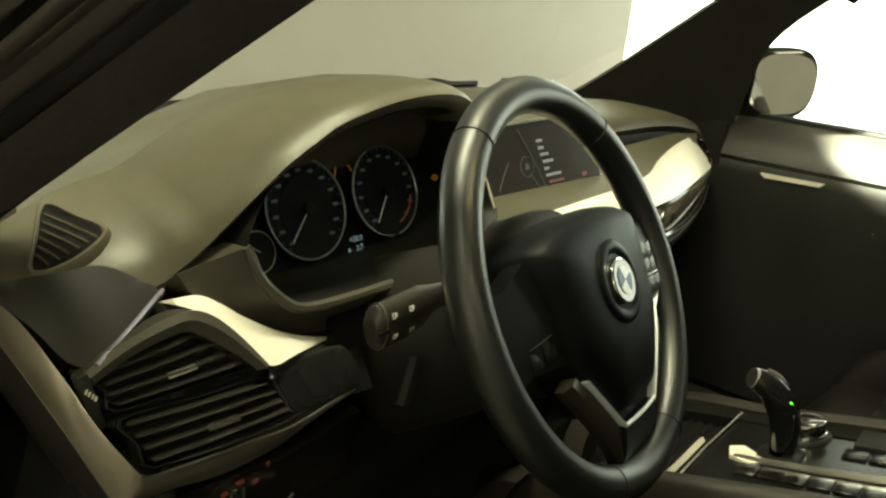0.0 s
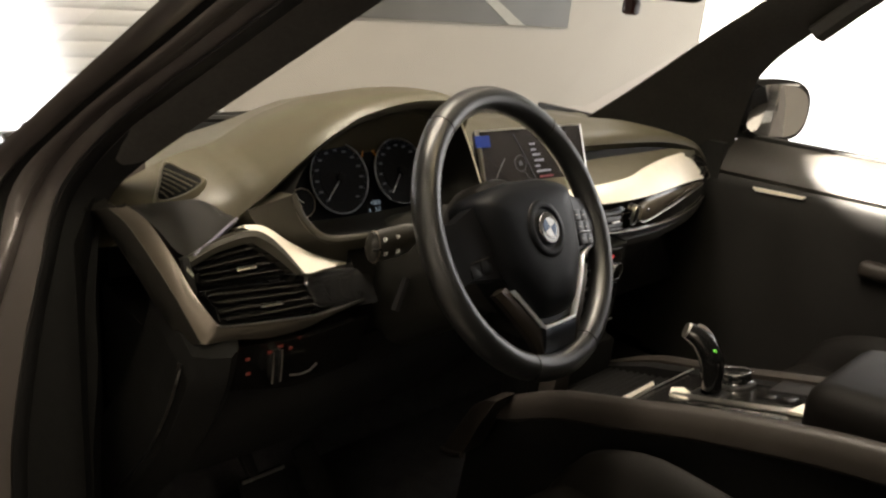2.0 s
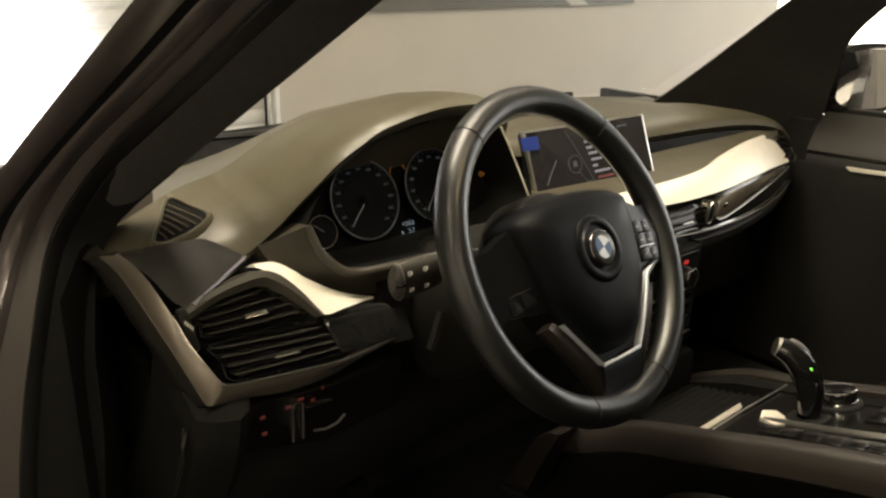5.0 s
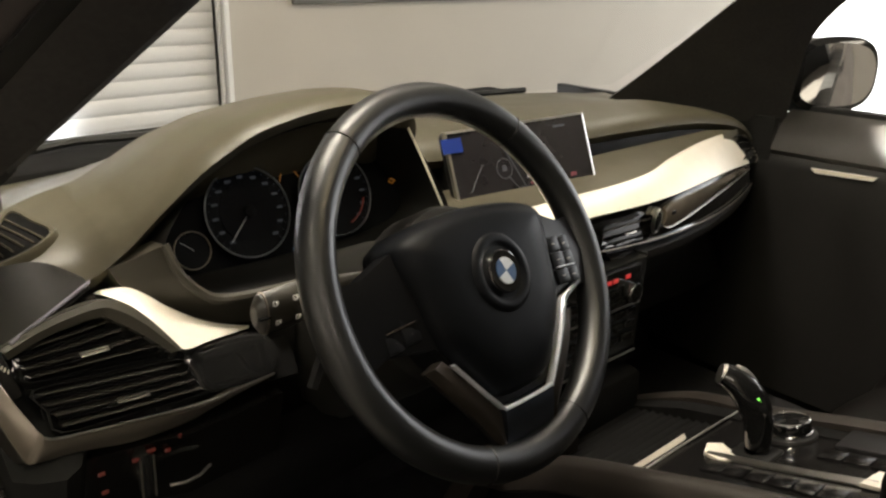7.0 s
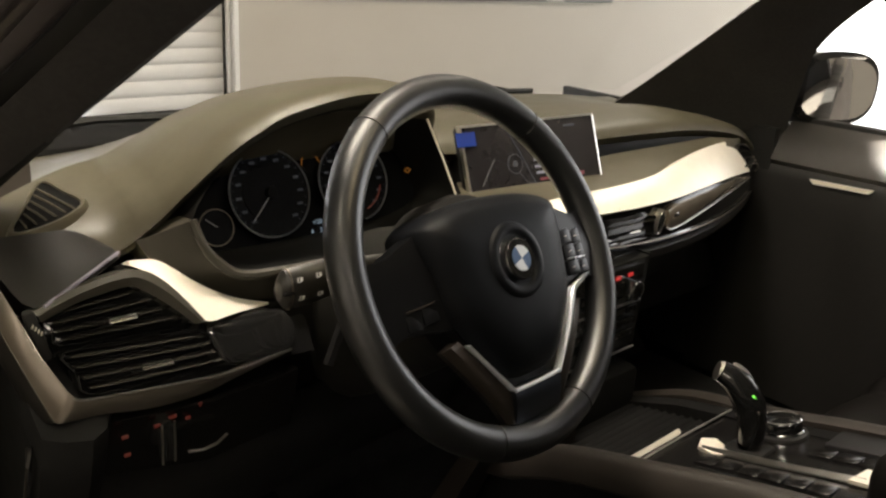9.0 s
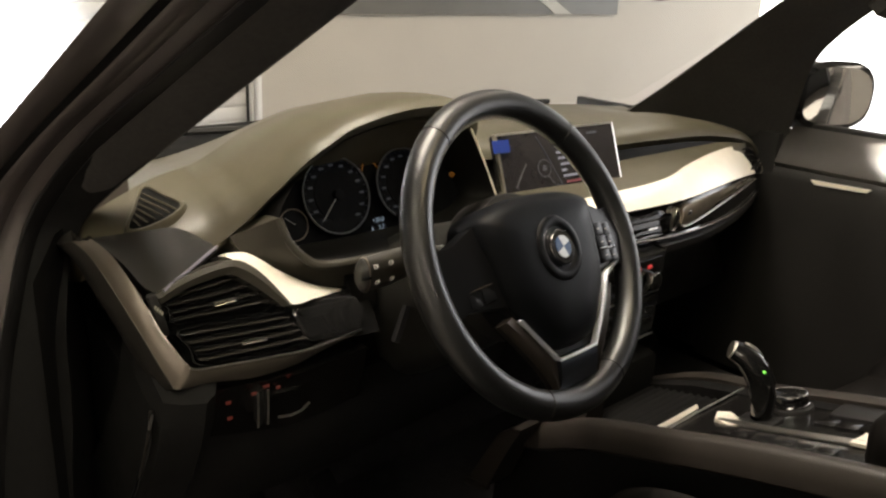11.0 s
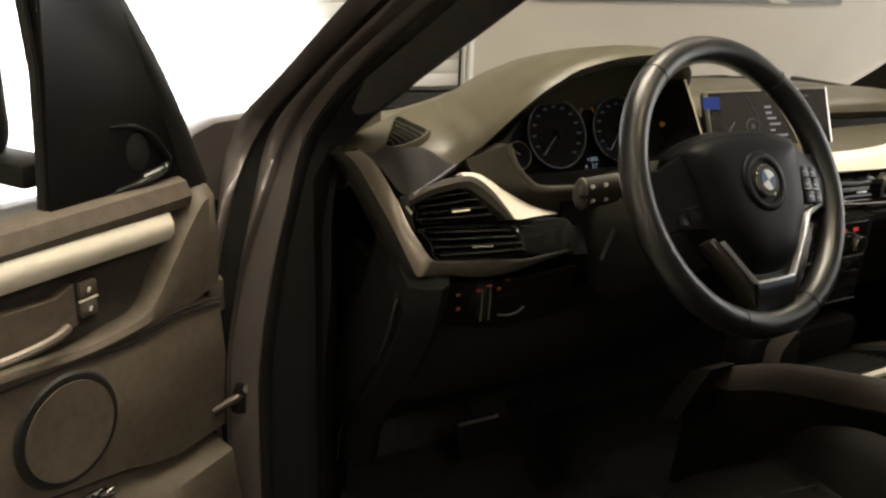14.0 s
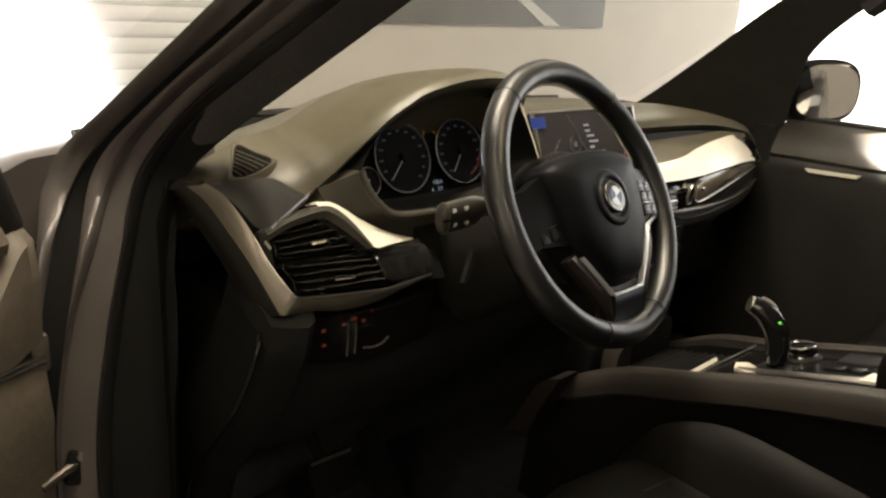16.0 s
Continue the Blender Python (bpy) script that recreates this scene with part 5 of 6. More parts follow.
part("stack_side", slab([(0.128, 0.137, 0.947), (0.165, 0.160, 0.935), (0.160, 0.165, 0.80), (0.123, 0.141, 0.79)], 0.16, (0, 1, 0)), PADLOW, stack)
part("readout_window", rbox((0.22, 0.006, 0.026), 0.002, pose(0, 0.134, 0.926)), GLOSS, stack)
for x in (-0.09, -0.075, 0.03, 0.045, 0.075):
    part("readout", rbox((0.011, 0.001, 0.006), 0, pose(x, 0.1303, 0.926)), DIGITRED, stack, "red lit digits")
for s in (-1, 1):
    k = part("knob", disc(0.014, 0.018, pose(0.082 * s, 0.117, 0.901, 90, 0, 0), 20, 0.003), GLOSS, stack)
    part("knob_ring", torus(0.014, 0.0015, pose(0.082 * s, 0.119, 0.901, 90, 0, 0), 24, 6), CHROME, k)
for z, n in ((0.904, 6), (0.885, 8), (0.866, 8), (0.846, 8), (0.826, 6)):
    for k in range(n):
        x = (k - (n - 1) / 2) * 0.21 / n * (0.55 if z > 0.9 else 1)
        part("button", rbox((0.20 / n * (0.5 if z > 0.9 else 0.9), 0.008, 0.011), 0.002, pose(x, 0.134, z)), GLOSS, stack)
for z in (0.8775, 0.7975):
    part("chrome_line", rbox((0.225, 0.004, 0.0025), 0.001, pose(0, 0.132, z)), SILVER, stack)

# ---- centre console ----
console = thing("centre_console", "brown-grey padded centre console between the seats", "console")


def deck(y):
    return 0.752 - 0.27 * (y + 0.03)


rail_path = smooth_line([(-0.190, 0.175, 0.692), (-0.186, 0.13, 0.720), (-0.172, 0.04, 0.766), (-0.157, -0.08, 0.800), (-0.152, -0.21, 0.840), (-0.150, -0.37, 0.880), (-0.150, -0.50, 0.90)], 5)
for s in (-1, 1):
    rr = []
    for n, p in enumerate(rail_path):
        h = min(0.046, 0.012 + 0.0050 * n)
        q = V((-p.x, p.y, p.z - 0.026)) if s > 0 else V(p)
        o = V((s, 0, 0))
        rr.append([q - o * 0.025 + V((0, 0, -0.002)), q - o * 0.014 + V((0, 0, 0.003)), q - o * 0.004 + V((0, 0, 0.002)), q + o * 0.003 + V((0, 0, -0.10 * h)), q + o * 0.008 + V((0, 0, -0.5 * h)), q + o * 0.009 + V((0, 0, -h * 0.85)), q + o * 0.002 + V((0, 0, -h)), q - o * 0.025 + V((0, 0, -h))])
    part("side_rail", rings_mesh(rr), CONSOLE, console, "padded side rail")
    part("side_panel", slab([(s * 0.150, 0.24, 0.43), (s * 0.150, 0.22, 0.66), (s * 0.140, 0.04, 0.735), (s * 0.130, -0.20, 0.80), (s * 0.130, -0.60, 0.86), (s * 0.150, -0.60, 0.43)], 0.03, (-s, 0, 0)), MATTBLACK, console)
part("stack_foot", slab([(-0.110, 0.090, 0.712), (-0.105, 0.090, 0.752), (-0.082, 0.088, 0.783), (-0.072, 0.088, 0.783), (-0.064, 0.090, 0.712)], 0.03, (0, 1, 0)), CONSOLE, console)
part("flank_pad", slab([(-0.230, 0.159, 0.711), (-0.228, 0.137, 0.729), (-0.230, 0.1146, 0.7373), (-0.234, 0.142, 0.676), (-0.232, 0.1695, 0.6128), (-0.230, 0.2186, 0.5967)], 0.05, (1, 0, 0)), CONSOLE, console, "brown-grey flank pad")
part("flank_lip", tube(smooth_line([(-0.232, 0.1700, 0.612), (-0.233, 0.190, 0.603), (-0.231, 0.2186, 0.5967)], 4), 0.006, 8), CONSOLE, console, "brown-grey flank lip")
part("cubby_floor", slab([(-0.14, 0.14, 0.690), (0.14, 0.14, 0.690), (0.13, -0.03, 0.735), (-0.13, -0.03, 0.735)], 0.04, (0, 0, -1)), MATTBLACK, console)
for k in range(11):
    t = k / 10
    part("cover_rib", rbox((0.255, 0.008, 0.004), 0.0018, pose(0, 0.13 - 0.150 * t, 0.693 + 0.040 * t, 15)), MATTBLACK, console)
part("front_box", rbox((0.27, 0.06, 0.12), 0.015, pose(0, 0.155, 0.70)), MATTBLACK, console)
part("metal_bar", rings_mesh([[V((x, y + 0.0045, z)), V((x, y, z + 0.005)), V((x, y - 0.0045, z)), V((x, y, z - 0.008))] for x, y, z in ((-0.128, -0.024, 0.757), (-0.05, -0.024, 0.756), (0.013, -0.024, 0.757))]), BRUSH, console, "silver cross bar")
part("deck_border", tube([(-0.128, -0.036, 0.758), (0.0, -0.034, 0.757), (0.128, -0.038, 0.758)], 0.0014, 6), SILVER, console)
part("gear_deck", slab([(-0.130, -0.035, deck(-0.035)), (0.130, -0.035, deck(-0.035)), (0.125, -0.34, deck(-0.34)), (-0.125, -0.34, deck(-0.34))], 0.04, (0, 0, -1)), DECK, console, "glossy black deck")
part("deck_strip", rings_mesh([[V((x - w, y, deck(y) + 0.003)), V((x, y, deck(y) + 0.009)), V((x + w, y, deck(y) + 0.003)), V((x, y, deck(y) - 0.005))] for x, y, w in ((-0.014, -0.075, 0.0025), (-0.012, -0.14, 0.0025), (-0.008, -0.20, 0.003), (0.0, -0.27, 0.006))]), SILVER, console, "silver deck strip")
part("deck_border", tube(smooth_line([(-0.125, -0.075, deck(-0.075) + 0.001), (-0.112, -0.14, deck(-0.14) + 0.001), (-0.085, -0.22, deck(-0.22) + 0.001), (-0.070, -0.32, deck(-0.32) + 0.001)], 5), 0.0011, 6), BRACKET, console)
part("deck_wedge", slab([(-0.022, -0.096, deck(-0.096) + 0.003), (-0.014, -0.070, deck(-0.070) + 0.006), (0.006, -0.062, deck(-0.062) + 0.009), (0.016, -0.078, deck(-0.078) + 0.008), (0.004, -0.100, deck(-0.100) + 0.005), (-0.012, -0.112, deck(-0.112) + 0.003)], 0.005, (0, 0, -1)), BRUSH, console, "silver wedge at the lever's foot")
part("deck_corner", slab([(-0.012, -0.255, deck(-0.255) + 0.008), (0.022, -0.262, deck(-0.262) + 0.010), (0.022, -0.285, deck(-0.285) + 0.008), (-0.010, -0.285, deck(-0.285) + 0.006)], 0.005, (0, 0, -1)), BRUSH, console)
for k in range(6):
    y = -0.10 - 0.028 * k
    part("deck_button", rbox((0.030, 0.0265, 0.005), 0.0009, pose(-0.038, y, deck(y) + 0.0005, -15, 0, 0)), DECK, console)
for k in range(3):
    y = -0.20 - 0.03 * k
    part("deck_button", rbox((0.028, 0.0285, 0.005), 0.0009, pose(0.055, y, deck(y) + 0.0005, -15, 0, 0)), DECK, console)
part("cup_tray", rbox((0.06, 0.10, 0.01), 0.004, pose(0.105, -0.24, deck(-0.24) + 0.001, -15, 0, 0)), RUBBER, console)

gear = thing("gear_selector", "curved black gear lever with silver top and green light", "gear lever")
gp = smooth_line([(0.018, -0.122, 0.768), (0.018, -0.122, 0.795), (0.017, -0.118, 0.826), (0.013, -0.107, 0.852), (0.006, -0.090, 0.870), (-0.002, -0.074, 0.878)], 5)
part("lever", tube(gp, lambda t: 0.0135 + 0.0066 * math.sin(math.pi * min(1.0, t * 1.02) ** 1.25) + (0.004 * (t - 0.75) if t > 0.75 else 0), 16), GLOSS, gear)
part("cap", tube([gp[-4], gp[-2], gp[-1] + V((-0.003, 0.003, 0.001))], lambda t: 0.0158 - 0.0035 * t, 16), SILVER, gear, "silver end cap")
part("spine", tube([p + V((0.006, -0.006, 0.0150)) for p in gp[15:24]], lambda t: 0.0020 + 0.0022 * math.sin(math.pi * t), 8), SILVER, gear)
part("light", joined(rbox((0.0018, 0.003, 0.0024), 0.0004, pose(0.0025, -0.1215, 0.8610)), rbox((0.0014, 0.003, 0.0012), 0.0003, pose(0.0045, -0.1225, 0.8585))), GREEN, gear, "green gear light")
part("gaiter", rbox((0.05, 0.06, 0.02), 0.008, pose(0.018, -0.122, 0.772, -15, 0, 0)), BLACK, gear)

knob = thing("control_knob", "round chrome-edged black control knob on the console", "knob")
KZ = deck(-0.14)
part("base", disc(0.034, 0.012, pose(0.090, -0.130, KZ + 0.002, -15), 28, 0.003), BLACK, knob)
part("dial", disc(0.025, 0.022, pose(0.090, -0.127, KZ + 0.021, -15), 32, 0.003), GLOSS, knob)
part("ring", torus(0.0245, 0.0022, pose(0.090, -0.127, KZ + 0.019, -15), 32, 8), CHROME, knob, "chrome ring")
part("ring", torus(0.0265, 0.002, pose(0.090, -0.130, KZ + 0.004, -15), 32, 8), CHROME, knob)

arm = thing("armrest", "dark leather padded armrest on the console", "armrest")
part("cushion", rbox((0.24, 0.40, 0.10), 0.035, pose(0.02, -0.492, 0.875, -4, 0, 0), 4), SEATLEATHER, arm)
part("box", rbox((0.22, 0.36, 0.30), 0.02, pose(0.02, -0.48, 0.69)), BLACK, arm)

# ---- pedals ----
ped = thing("brake_pedal", "black rubber brake pedal on a bent arm", "pedal")
part("pad", rbox((0.085, 0.014, 0.068), 0.006, pose(-0.500, 0.352, 0.548, -25, 0, 0)), MATTBLACK, ped)
part("pad_edge", tube([(-0.540, 0.356, 0.580), (-0.462, 0.356, 0.580)], 0.003, 6), SILVER, ped)
part("pedal_arm", tube(smooth_line([(-0.51, 0.37, 0.57), (-0.525, 0.39, 0.63), (-0.535, 0.45, 0.75)], 5), 0.011, 8), MATTBLACK, ped)
gas = thing("accelerator_pedal", "long black accelerator pedal hinged at the floor", "pedal")
part("pad", rbox((0.045, 0.018, 0.17), 0.007, pose(-0.372, 0.372, 0.495, -28, -12, 0)), MATTBLACK, gas)
part("hinge", rbox((0.05, 0.05, 0.03), 0.006, pose(-0.365, 0.335, 0.435)), BLACK, gas)

# ---- driver's seat ----
seat = thing("driver_seat", "black leather driver's seat with stitched panels", "car seat")
cush = []
for y, dz, w in ((-0.025, -0.085, 0.200), (-0.015, -0.050, 0.210), (-0.03, -0.014, 0.216), (-0.07, 0.004, 0.220), (-0.16, 0.004, 0.224), (-0.30, -0.005, 0.228), (-0.45, -0.02, 0.23), (-0.60, -0.03, 0.23)):
    row = []
    for k in range(29):
        u = -1 + 2 * k / 28
        e = max(0.0, (abs(u) - 0.56) / 0.44)
        ramp = max(0.0, min(1.0, (-0.01 - y) / 0.11))
        z = 0.697 + dz + (0.012 + 0.072 * ramp) * math.sin(math.pi * min(1.0, e)) ** 0.8 - 0.014 * ramp * math.exp(-((abs(u) - 0.55) / 0.05) ** 2) + 0.008 * math.cos(math.pi * min(1.0, abs(u) / 0.55)) * ramp - 0.05 * max(0, abs(u) - 0.90) / 0.10
        row.append(V((-0.395 + u * w, y - 0.02 * abs(u), z)))
    row += [V((-0.395 + w * 1.0, y, 0.62)), V((-0.395 + w * 0.96, y, 0.50)), V((-0.395 - w * 0.96, y, 0.50)), V((-0.395 - w * 1.0, y, 0.62))]
    cush.append(row)
cush = [list(r) for r in zip(*[smooth_line(c, 4) for c in zip(*cush)])]
part("cushion", rings_mesh(cush), SEATLEATHER, seat)
for u in (-0.28, 0.0, 0.28):
    part("stitch_groove", tube([(-0.395 + u * 0.225, y, 0.698 + 0.008 * math.cos(math.pi * abs(u) / 0.55) + d) for y, d in ((-0.13, 0.0), (-0.20, -0.0045), (-0.35, -0.0145), (-0.5, -0.026))], 0.003, 6), RUBBER, seat)
part("stitch_groove", tube([(-0.395 + u * 0.120, -0.125, 0.700 + 0.008 * math.cos(math.pi * abs(u) * 0.97)) for u in (-1, -0.5, 0, 0.5, 1)], 0.003, 6), RUBBER, seat)
back = []
for z, y, w in ((0.62, -0.66, 0.22), (0.75, -0.69, 0.23), (0.95, -0.74, 0.235), (1.15, -0.79, 0.225), (1.30, -0.83, 0.19), (1.36, -0.85, 0.15)):
    back.append([V((-0.395 + u * w, y + 0.05 * abs(u) ** 3, z)) for u in (-1, -0.8, -0.5, 0, 0.5, 0.8, 1)] + [V((-0.395 + w, y - 0.10, z)), V((-0.395 - w, y - 0.10, z))])
part("backrest", rings_mesh(back), SEATLEATHER, seat)
part("base", rbox((0.40, 0.55, 0.10), 0.02, pose(-0.395, -0.30, 0.46)), BLACK, seat)
ps = copy_thing(seat, pose(0.79, -0.05, 0))
ps.name = "passenger_seat"
ps["label"] = "black leather passenger seat beyond the console"

# ---- open driver's door ----
door = thing("driver_door", "open driver's door with brown leather trim and silver inlay", "car door")
DA = math.radians(55)
DMX = Matrix(((-math.sin(DA), 0, math.cos(DA)), (-math.cos(DA), 0, -math.sin(DA)), (0, 1, 0))).to_4x4()
DMX.translation = V((-0.915, 0.375, 0))


def dp(s, z, off=0.0):
    """A point of the door's inner face: s along it from the hinges, z up, off towards the cabin."""
    return DMX @ V((s, z, off))


def door_sheet(name, cols, material, label="", depth=0.03):
    """A padded sheet from columns of (s, z, off), closed behind."""
    n = len(cols)
    rows = [[dp(*p) for p in c] + [dp(c[-1][0], c[-1][1], c[-1][2] - depth), dp(c[0][0], c[0][1], c[0][2] - depth)] for c in cols]
    return part(name, rings_mesh(rows), material, door, label)


S = (0.03, 0.06, 0.10, 0.15, 0.20, 0.30, 0.45, 0.65, 0.85, 0.98)
door_sheet("top_roll", [[(s, 1.050, -0.045), (s, 1.058, -0.02), (s, 1.050, 0.0), (s, 1.032, 0.008), (s, 1.018 + 0.01 * s, 0.004)] for s in S[1:]], DOORPAD, "brown leather upper roll")
door_sheet("inlay", [[(s, 1.014 + 0.04 * s, 0.004), (s, 1.004 + 0.035 * s, 0.010), (s, 0.990 + 0.03 * s, 0.010), (s, 0.980 + 0.03 * s, 0.002)] for s in (0.096, 0.13, 0.2, 0.3, 0.45, 0.65, 0.85, 0.95)], BRUSH, "bright brushed silver inlay")
door_sheet("pull_recess", [[(s, 0.984 + 0.03 * s, -0.012), (s, 0.94, -0.020), (s, 0.89, -0.012)] for s in S[1:]], RECESS, "dark recessed panel")
flap = [(0.026, 0.905, 1.043), (0.045, 0.90, 1.036), (0.072, 0.893, 1.006), (0.105, 0.888, 0.962), (0.145, 0.884, 0.912), (0.19, 0.883, 0.902), (0.26, 0.885, 0.902), (0.35, 0.895, 0.915), (0.5, 0.91, 0.935), (0.7, 0.92, 0.95), (0.95, 0.93, 0.95)]
door_sheet("upper_flap", [[(s, z1, -0.004), (s, lerp((0, 0, z1), (0, 0, z0), 0.12).z, 0.012), (s, (z0 + z1) / 2, 0.016), (s, z0, 0.012)] for s, z0, z1 in smooth_line(flap, 4)], DOORPAD, "brown leather pull flap")
def panel_low(s):
    """Height of the padded panel's swept lower edge."""
    return 0.680 + 0.0 * s if s < 0.09 else 0.680 + 0.25 * (s - 0.09) * min(1.0, (s - 0.09) / 0.1) if s < 0.32 else 0.7375 + 0.10 * (s - 0.32)


seamz = [(0.026, 0.874), (0.06, 0.880), (0.10, 0.884), (0.147, 0.880), (0.19, 0.878), (0.28, 0.889), (0.5, 0.905), (0.95, 0.925)]
for o in (0.0, 0.007):
    part("seam", tube([dp(s, z + o, 0.013) for s, z in seamz], 0.0016, 6), RUBBER, door)
door_sheet("lower_pad", [[(s, z + 0.006, 0.006), (s, z - 0.006, 0.012), (s, 0.80, 0.018), (s, 0.75 + 0.3 * (panel_low(s) - 0.684), 0.014), (s, panel_low(s) + 0.006, 0.010), (s, panel_low(s), 0.0)] for s, z, _ in smooth_line([(s, z, 0) for s, z in seamz], 4)], DOORPAD, "brown leather lower panel")
door_sheet("map_pocket", [[(s, panel_low(s) - 0.008, -0.006), (s, 0.655 + 0.03 * max(0, s - 0.1), 0.03), (s, 0.56, 0.045), (s, 0.50, 0.03), (s, 0.46, 0.0)] for s in (0.035, 0.06, 0.08, 0.11, 0.15, 0.2, 0.25, 0.32, 0.4, 0.55, 0.7, 0.95)], DOORPAD, "brown door pocket")
foil = bmesh.new()
bmesh.ops.create_icosphere(foil, subdivisions=3, radius=1.0)
rng = random.Random(4)
for v in foil.verts:
    v.co *= 0.8 + 0.35 * rng.random()
foil.transform(DMX @ pose(0.275, 0.704, 0.018) @ Matrix.Diagonal((0.042, 0.016, 0.012, 1)))
tagged(part("foil_packet", foil, CHROME, None, smooth=False), "small crumpled shiny foil packet in the door pocket", "packet")
spk = part("speaker_rim", torus(0.060, 0.008, DMX @ pose(0.283, 0.816, 0.018), 40, 8, 0.6), RUBBER, door)
part("speaker_cover", disc(0.058, 0.012, DMX @ pose(0.283, 0.816, 0.024), 40, 0.004), DOORPAD, spk, "round brown speaker cover")
part("door_shell", slab([dp(0.02, 0.42, -0.04), dp(0.02, 1.04, -0.04), dp(1.0, 1.06, -0.04), dp(1.02, 0.42, -0.04)], 0.07, DMX.to_3x3() @ V((0, 0, -1))), PAINT, door, "brown painted door skin")
part("edge_strip", slab([dp(0.012, 0.42, -0.01), dp(0.012, 1.045, -0.01), dp(0.028, 1.045, 0.0), dp(0.028, 0.42, 0.0)], 0.06, DMX.to_3x3() @ V((0, 0, -1))), RUBBER, door)
# lock buttons, pull handle
plate = part("lock_plate", rbox((0.030, 0.052, 0.008), 0.003, DMX @ pose(0.226, 0.950, -0.004)), BLACK, door)
part("lock_button", rbox((0.024, 0.019, 0.008), 0.003, DMX @ pose(0.225, 0.962, 0.001)), DOORPAD, plate)
part("lock_button", rbox((0.024, 0.019, 0.008), 0.003, DMX @ pose(0.227, 0.939, 0.001)), DOORPAD, plate)
part("lock_line", rbox((0.026, 0.0025, 0.002), 0.0005, DMX @ pose(0.226, 0.9505, 0.0035)), BRUSH, plate)
for z in (0.962, 0.939):
    part("lock_mark", rbox((0.0035, 0.006, 0.001), 0.0003, DMX @ pose(0.226, z, 0.0056, 0, 0, 20)), WHITEPRINT, plate)
part("handle_cup", slab([dp(0.244, 0.975, -0.008), dp(0.27, 0.965, -0.006), dp(0.40, 0.975, -0.006), dp(0.40, 0.925, -0.006), dp(0.27, 0.925, -0.006), dp(0.244, 0.925, -0.008)], 0.012, DMX.to_3x3() @ V((0, 0, 1))), DOORPAD, door, "brown handle cup")
part("handle", tube(smooth_line([dp(0.262, 0.930, 0.010), dp(0.30, 0.929, 0.022), dp(0.38, 0.934, 0.026), dp(0.46, 0.950, 0.012)], 5), 0.0055, 8), BRACKET, door, "satin silver door handle")
# window frame and sail panel with tweeter
fr = smooth_line([dp(0.030, 1.040, -0.02), dp(0.066, 1.138, -0.025), (dp(0.105, 1.22, -0.03)), dp(0.154, 1.298, -0.035), dp(0.24, 1.40, -0.05), dp(0.40, 1.53, -0.08), dp(0.62, 1.60, -0.1), dp(0.98, 1.61, -0.1)], 5)
part("window_frame", tube(fr, 0.020, 10), RUBBER, door, "black window frame")
part("sail_panel", slab([dp(*p, -0.012) for p in ((0.06, 1.05), (0.066, 1.10), (0.08, 1.17), (0.125, 1.26), (0.16, 1.31), (0.225, 1.36), (0.236, 1.20), (0.250, 1.05))], 0.02, DMX.to_3x3() @ V((0, 0, -1))), DECK, door, "black mirror sail panel")
ridge = smooth_line([dp(0.160, 1.131, -0.012), dp(0.130, 1.128, -0.010), dp(0.104, 1.116, -0.010), (dp(0.084, 1.090, -0.010)), dp(0.078, 1.076, -0.010), dp(0.092, 1.066, -0.009), dp(0.120, 1.060, -0.009), dp(0.160, 1.057, -0.012)], 5)
part("tweeter_ridge", tube(ridge, lambda t: 0.0015 + 0.0030 * math.sin(math.pi * t), 8), GLOSS, door, "glossy raised edge")
for k in range(7):
    part("tweeter_print", rbox((0.0030, 0.0026, 0.001), 0, DMX @ pose(0.090 + 0.0045 * k, 1.0715 - 0.0007 * k, -0.009)), WHITEPRINT, door)
part("tweeter", disc(0.021, 0.004, DMX @ pose(0.123, 1.096, -0.0115) @ Matrix.Diagonal((0.85, 1.15, 1, 1)), 28, 0.002), RUBBER, door)
part("divider", tube([dp(0.250, 1.05, -0.02), dp(0.238, 1.20, -0.024), dp(0.232, 1.38, -0.05)], 0.006, 8), RUBBER, door)
gl = part("window_glass", slab([dp(0.245, 1.04, -0.03), dp(0.230, 1.37, -0.05), dp(0.40, 1.52, -0.08), dp(0.62, 1.59, -0.1), dp(0.98, 1.60, -0.1), dp(0.98, 1.04, -0.03)], 0.004, DMX.to_3x3() @ V((0, 0, -1))), WSGLASS, door, smooth=False)
gl.visible_shadow = False
mir = part("mirror_housing", rbox((0.20, 0.16, 0.10), 0.04, DMX @ pose(0.300, 1.165, -0.15), 4), BLACK, door, "dark door mirror housing")
part("mirror_glass", rbox((0.004, 0.11, 0.08), 0.0, DMX @ pose(0.401, 1.165, -0.15)), MIRROR, mir)
part("mirror_stalk", rbox((0.06, 0.03, 0.10), 0.01, DMX @ pose(0.22, 1.085, -0.10)), BLACK, mir)
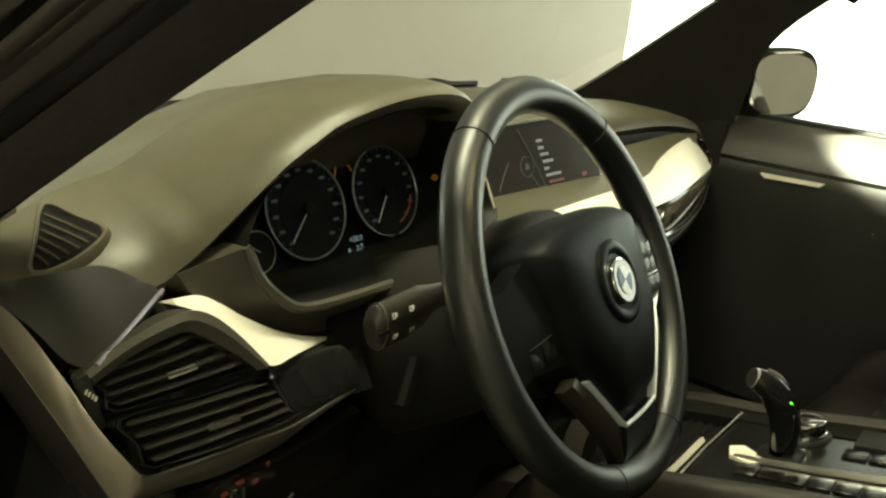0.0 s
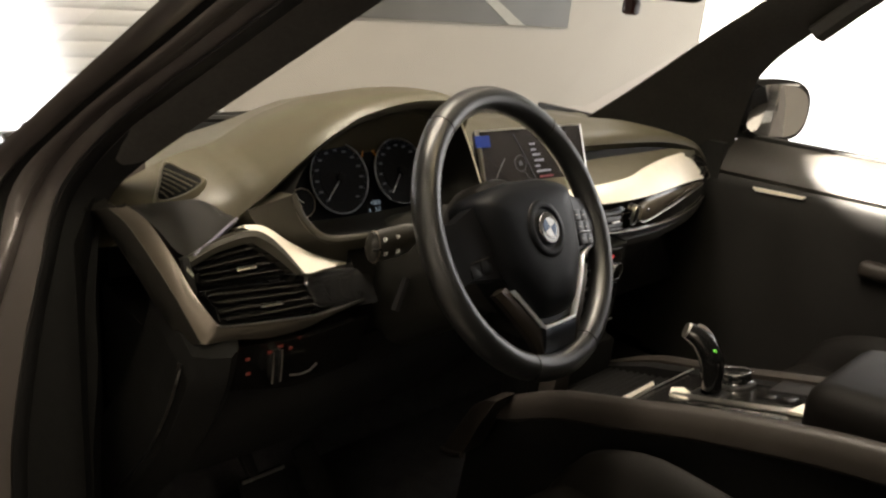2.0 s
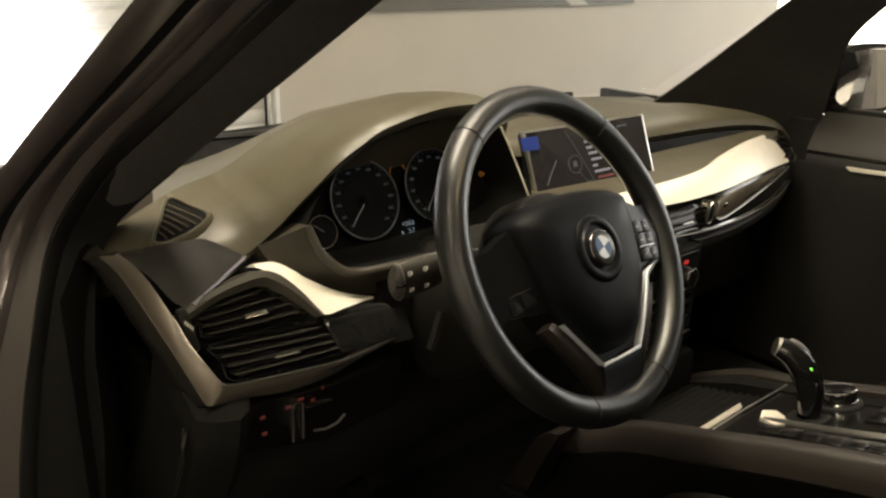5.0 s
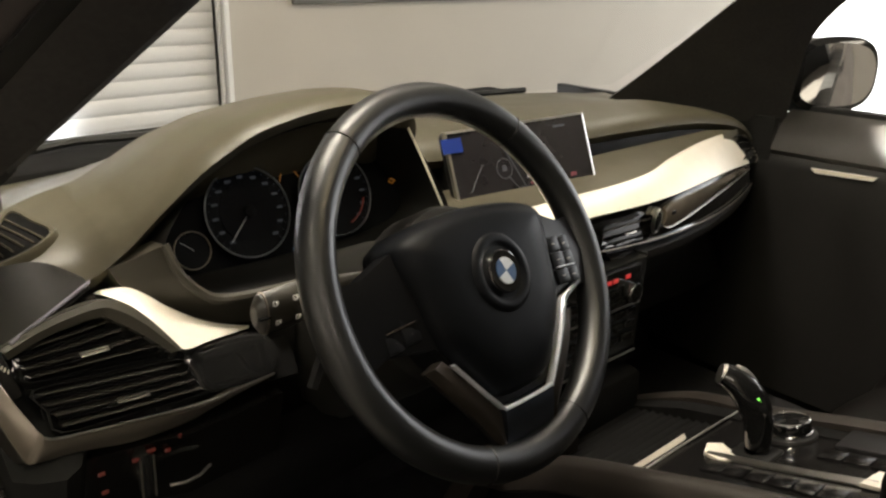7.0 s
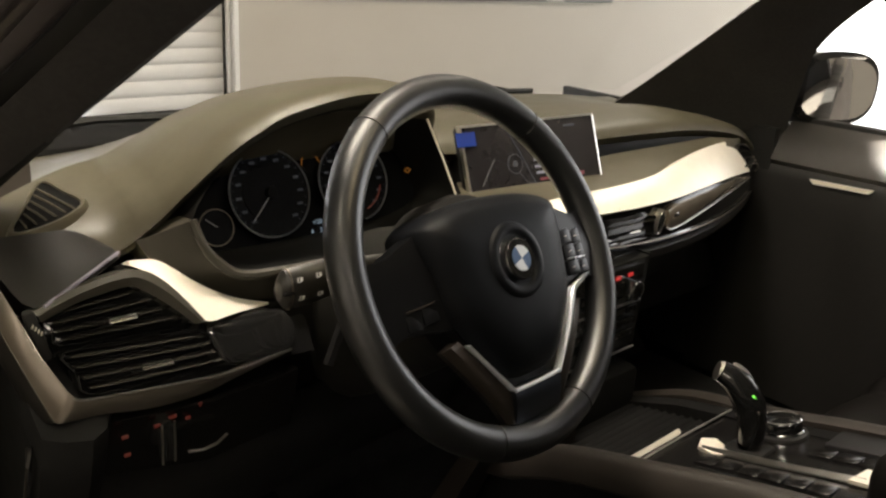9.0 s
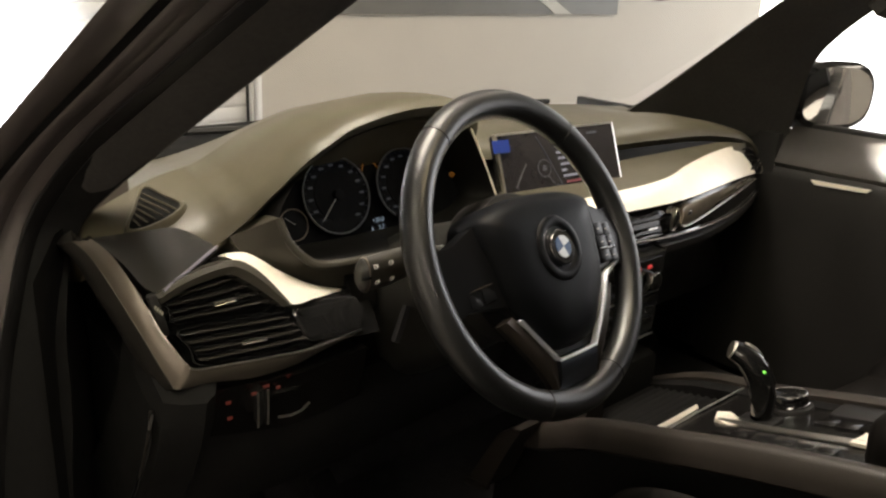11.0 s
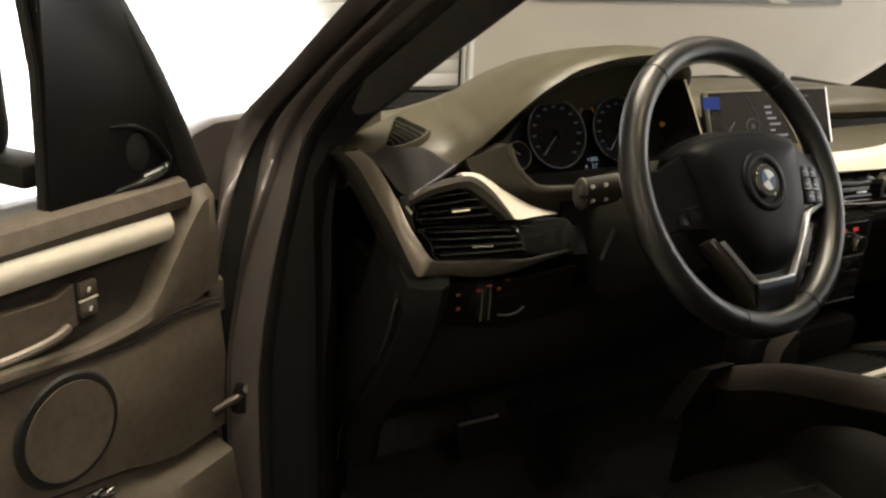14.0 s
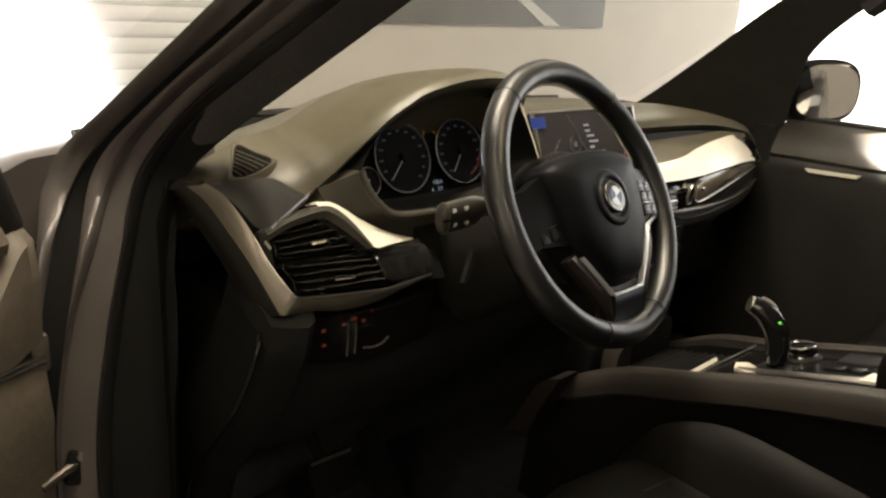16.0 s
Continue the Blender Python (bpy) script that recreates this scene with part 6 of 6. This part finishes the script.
# check strap between door and post
part("check_strap", tube([(-0.950, 0.336, 0.716), (-0.93, 0.340, 0.723), (-0.906, 0.345, 0.730)], 0.0062, 8), LEGMETAL, door)
bolt = part("strap_plate", rbox((0.030, 0.024, 0.050), 0.006, pose(-0.902, 0.352, 0.724, 0, 12, 0)), MATTBLACK, body)
part("strap_bolt", disc(0.007, 0.006, pose(-0.899, 0.338, 0.741, 90, 0, 0), 8), SILVER, bolt)
for z in (0.58, 0.882):
    part("hinge", rbox((0.022, 0.03, 0.048), 0.005, pose(-0.931, 0.372, z)), BRACKET, door)

# ---- mirrors ----
pm = thing("side_mirror", "passenger door mirror with dark housing and bright glass", "mirror")
oval = [(0.101 * math.copysign(abs(math.cos(a)) ** 0.7, math.cos(a)) , (0.080 if math.sin(a) > 0 else 0.078) * math.copysign(abs(math.sin(a)) ** 0.75, math.sin(a))) for a in (2 * math.pi * k / 36 for k in range(36))]
PMM = pose(0.912, 0.240, 1.138, 90, 0, -31)
part("housing", rings_mesh([[PMM @ V((x * s, y * s, z)) for x, y in oval] for s, z in ((0.94, 0.004), (1.0, 0.0), (1.0, -0.03), (0.9, -0.08), (0.6, -0.115), (0.2, -0.125))]), GLOSS, pm, "glossy dark housing")
part("glass", prism([(x * 0.85, y * 0.83) for x, y in oval], 0.004, PMM @ pose(0, 0, 0.008, 0, -3, 0)), MIRROR, pm)
part("arm", rbox((0.06, 0.05, 0.06), 0.015, pose(0.925, 0.290, 1.045)), MATTBLACK, pm)

rv = thing("rearview_mirror", "black interior rear-view mirror at the windscreen", "mirror")
RVM = axes_pose((0.023, 0.13, 1.415), (0.206, -0.107, 0.0), (-0.4, -0.9, -0.05))
part("housing", rbox((0.245, 0.085, 0.035), 0.015, RVM @ pose(0, 0, -0.01), 3), BLACK, rv)
part("glass", rbox((0.225, 0.066, 0.003), 0.0, RVM @ pose(0, 0, 0.009)), MIRROR, rv)
part("stem", tube([(0.03, 0.14, 1.43), (0.03, 0.10, 1.52)], 0.014, 8), BLACK, rv)
sens = thing("rain_sensor", "small dark red-brown sensor knob under the mirror", "sensor")
part("box", rbox((0.030, 0.022, 0.026), 0.007, pose(0.034, 0.150, 1.358)), mat("sensor_brown", (0.03, 0.010, 0.010), 0.4, vary=0.1), sens)
part("neck", rbox((0.014, 0.014, 0.03), 0.004, pose(0.034, 0.150, 1.378)), BLACK, sens)
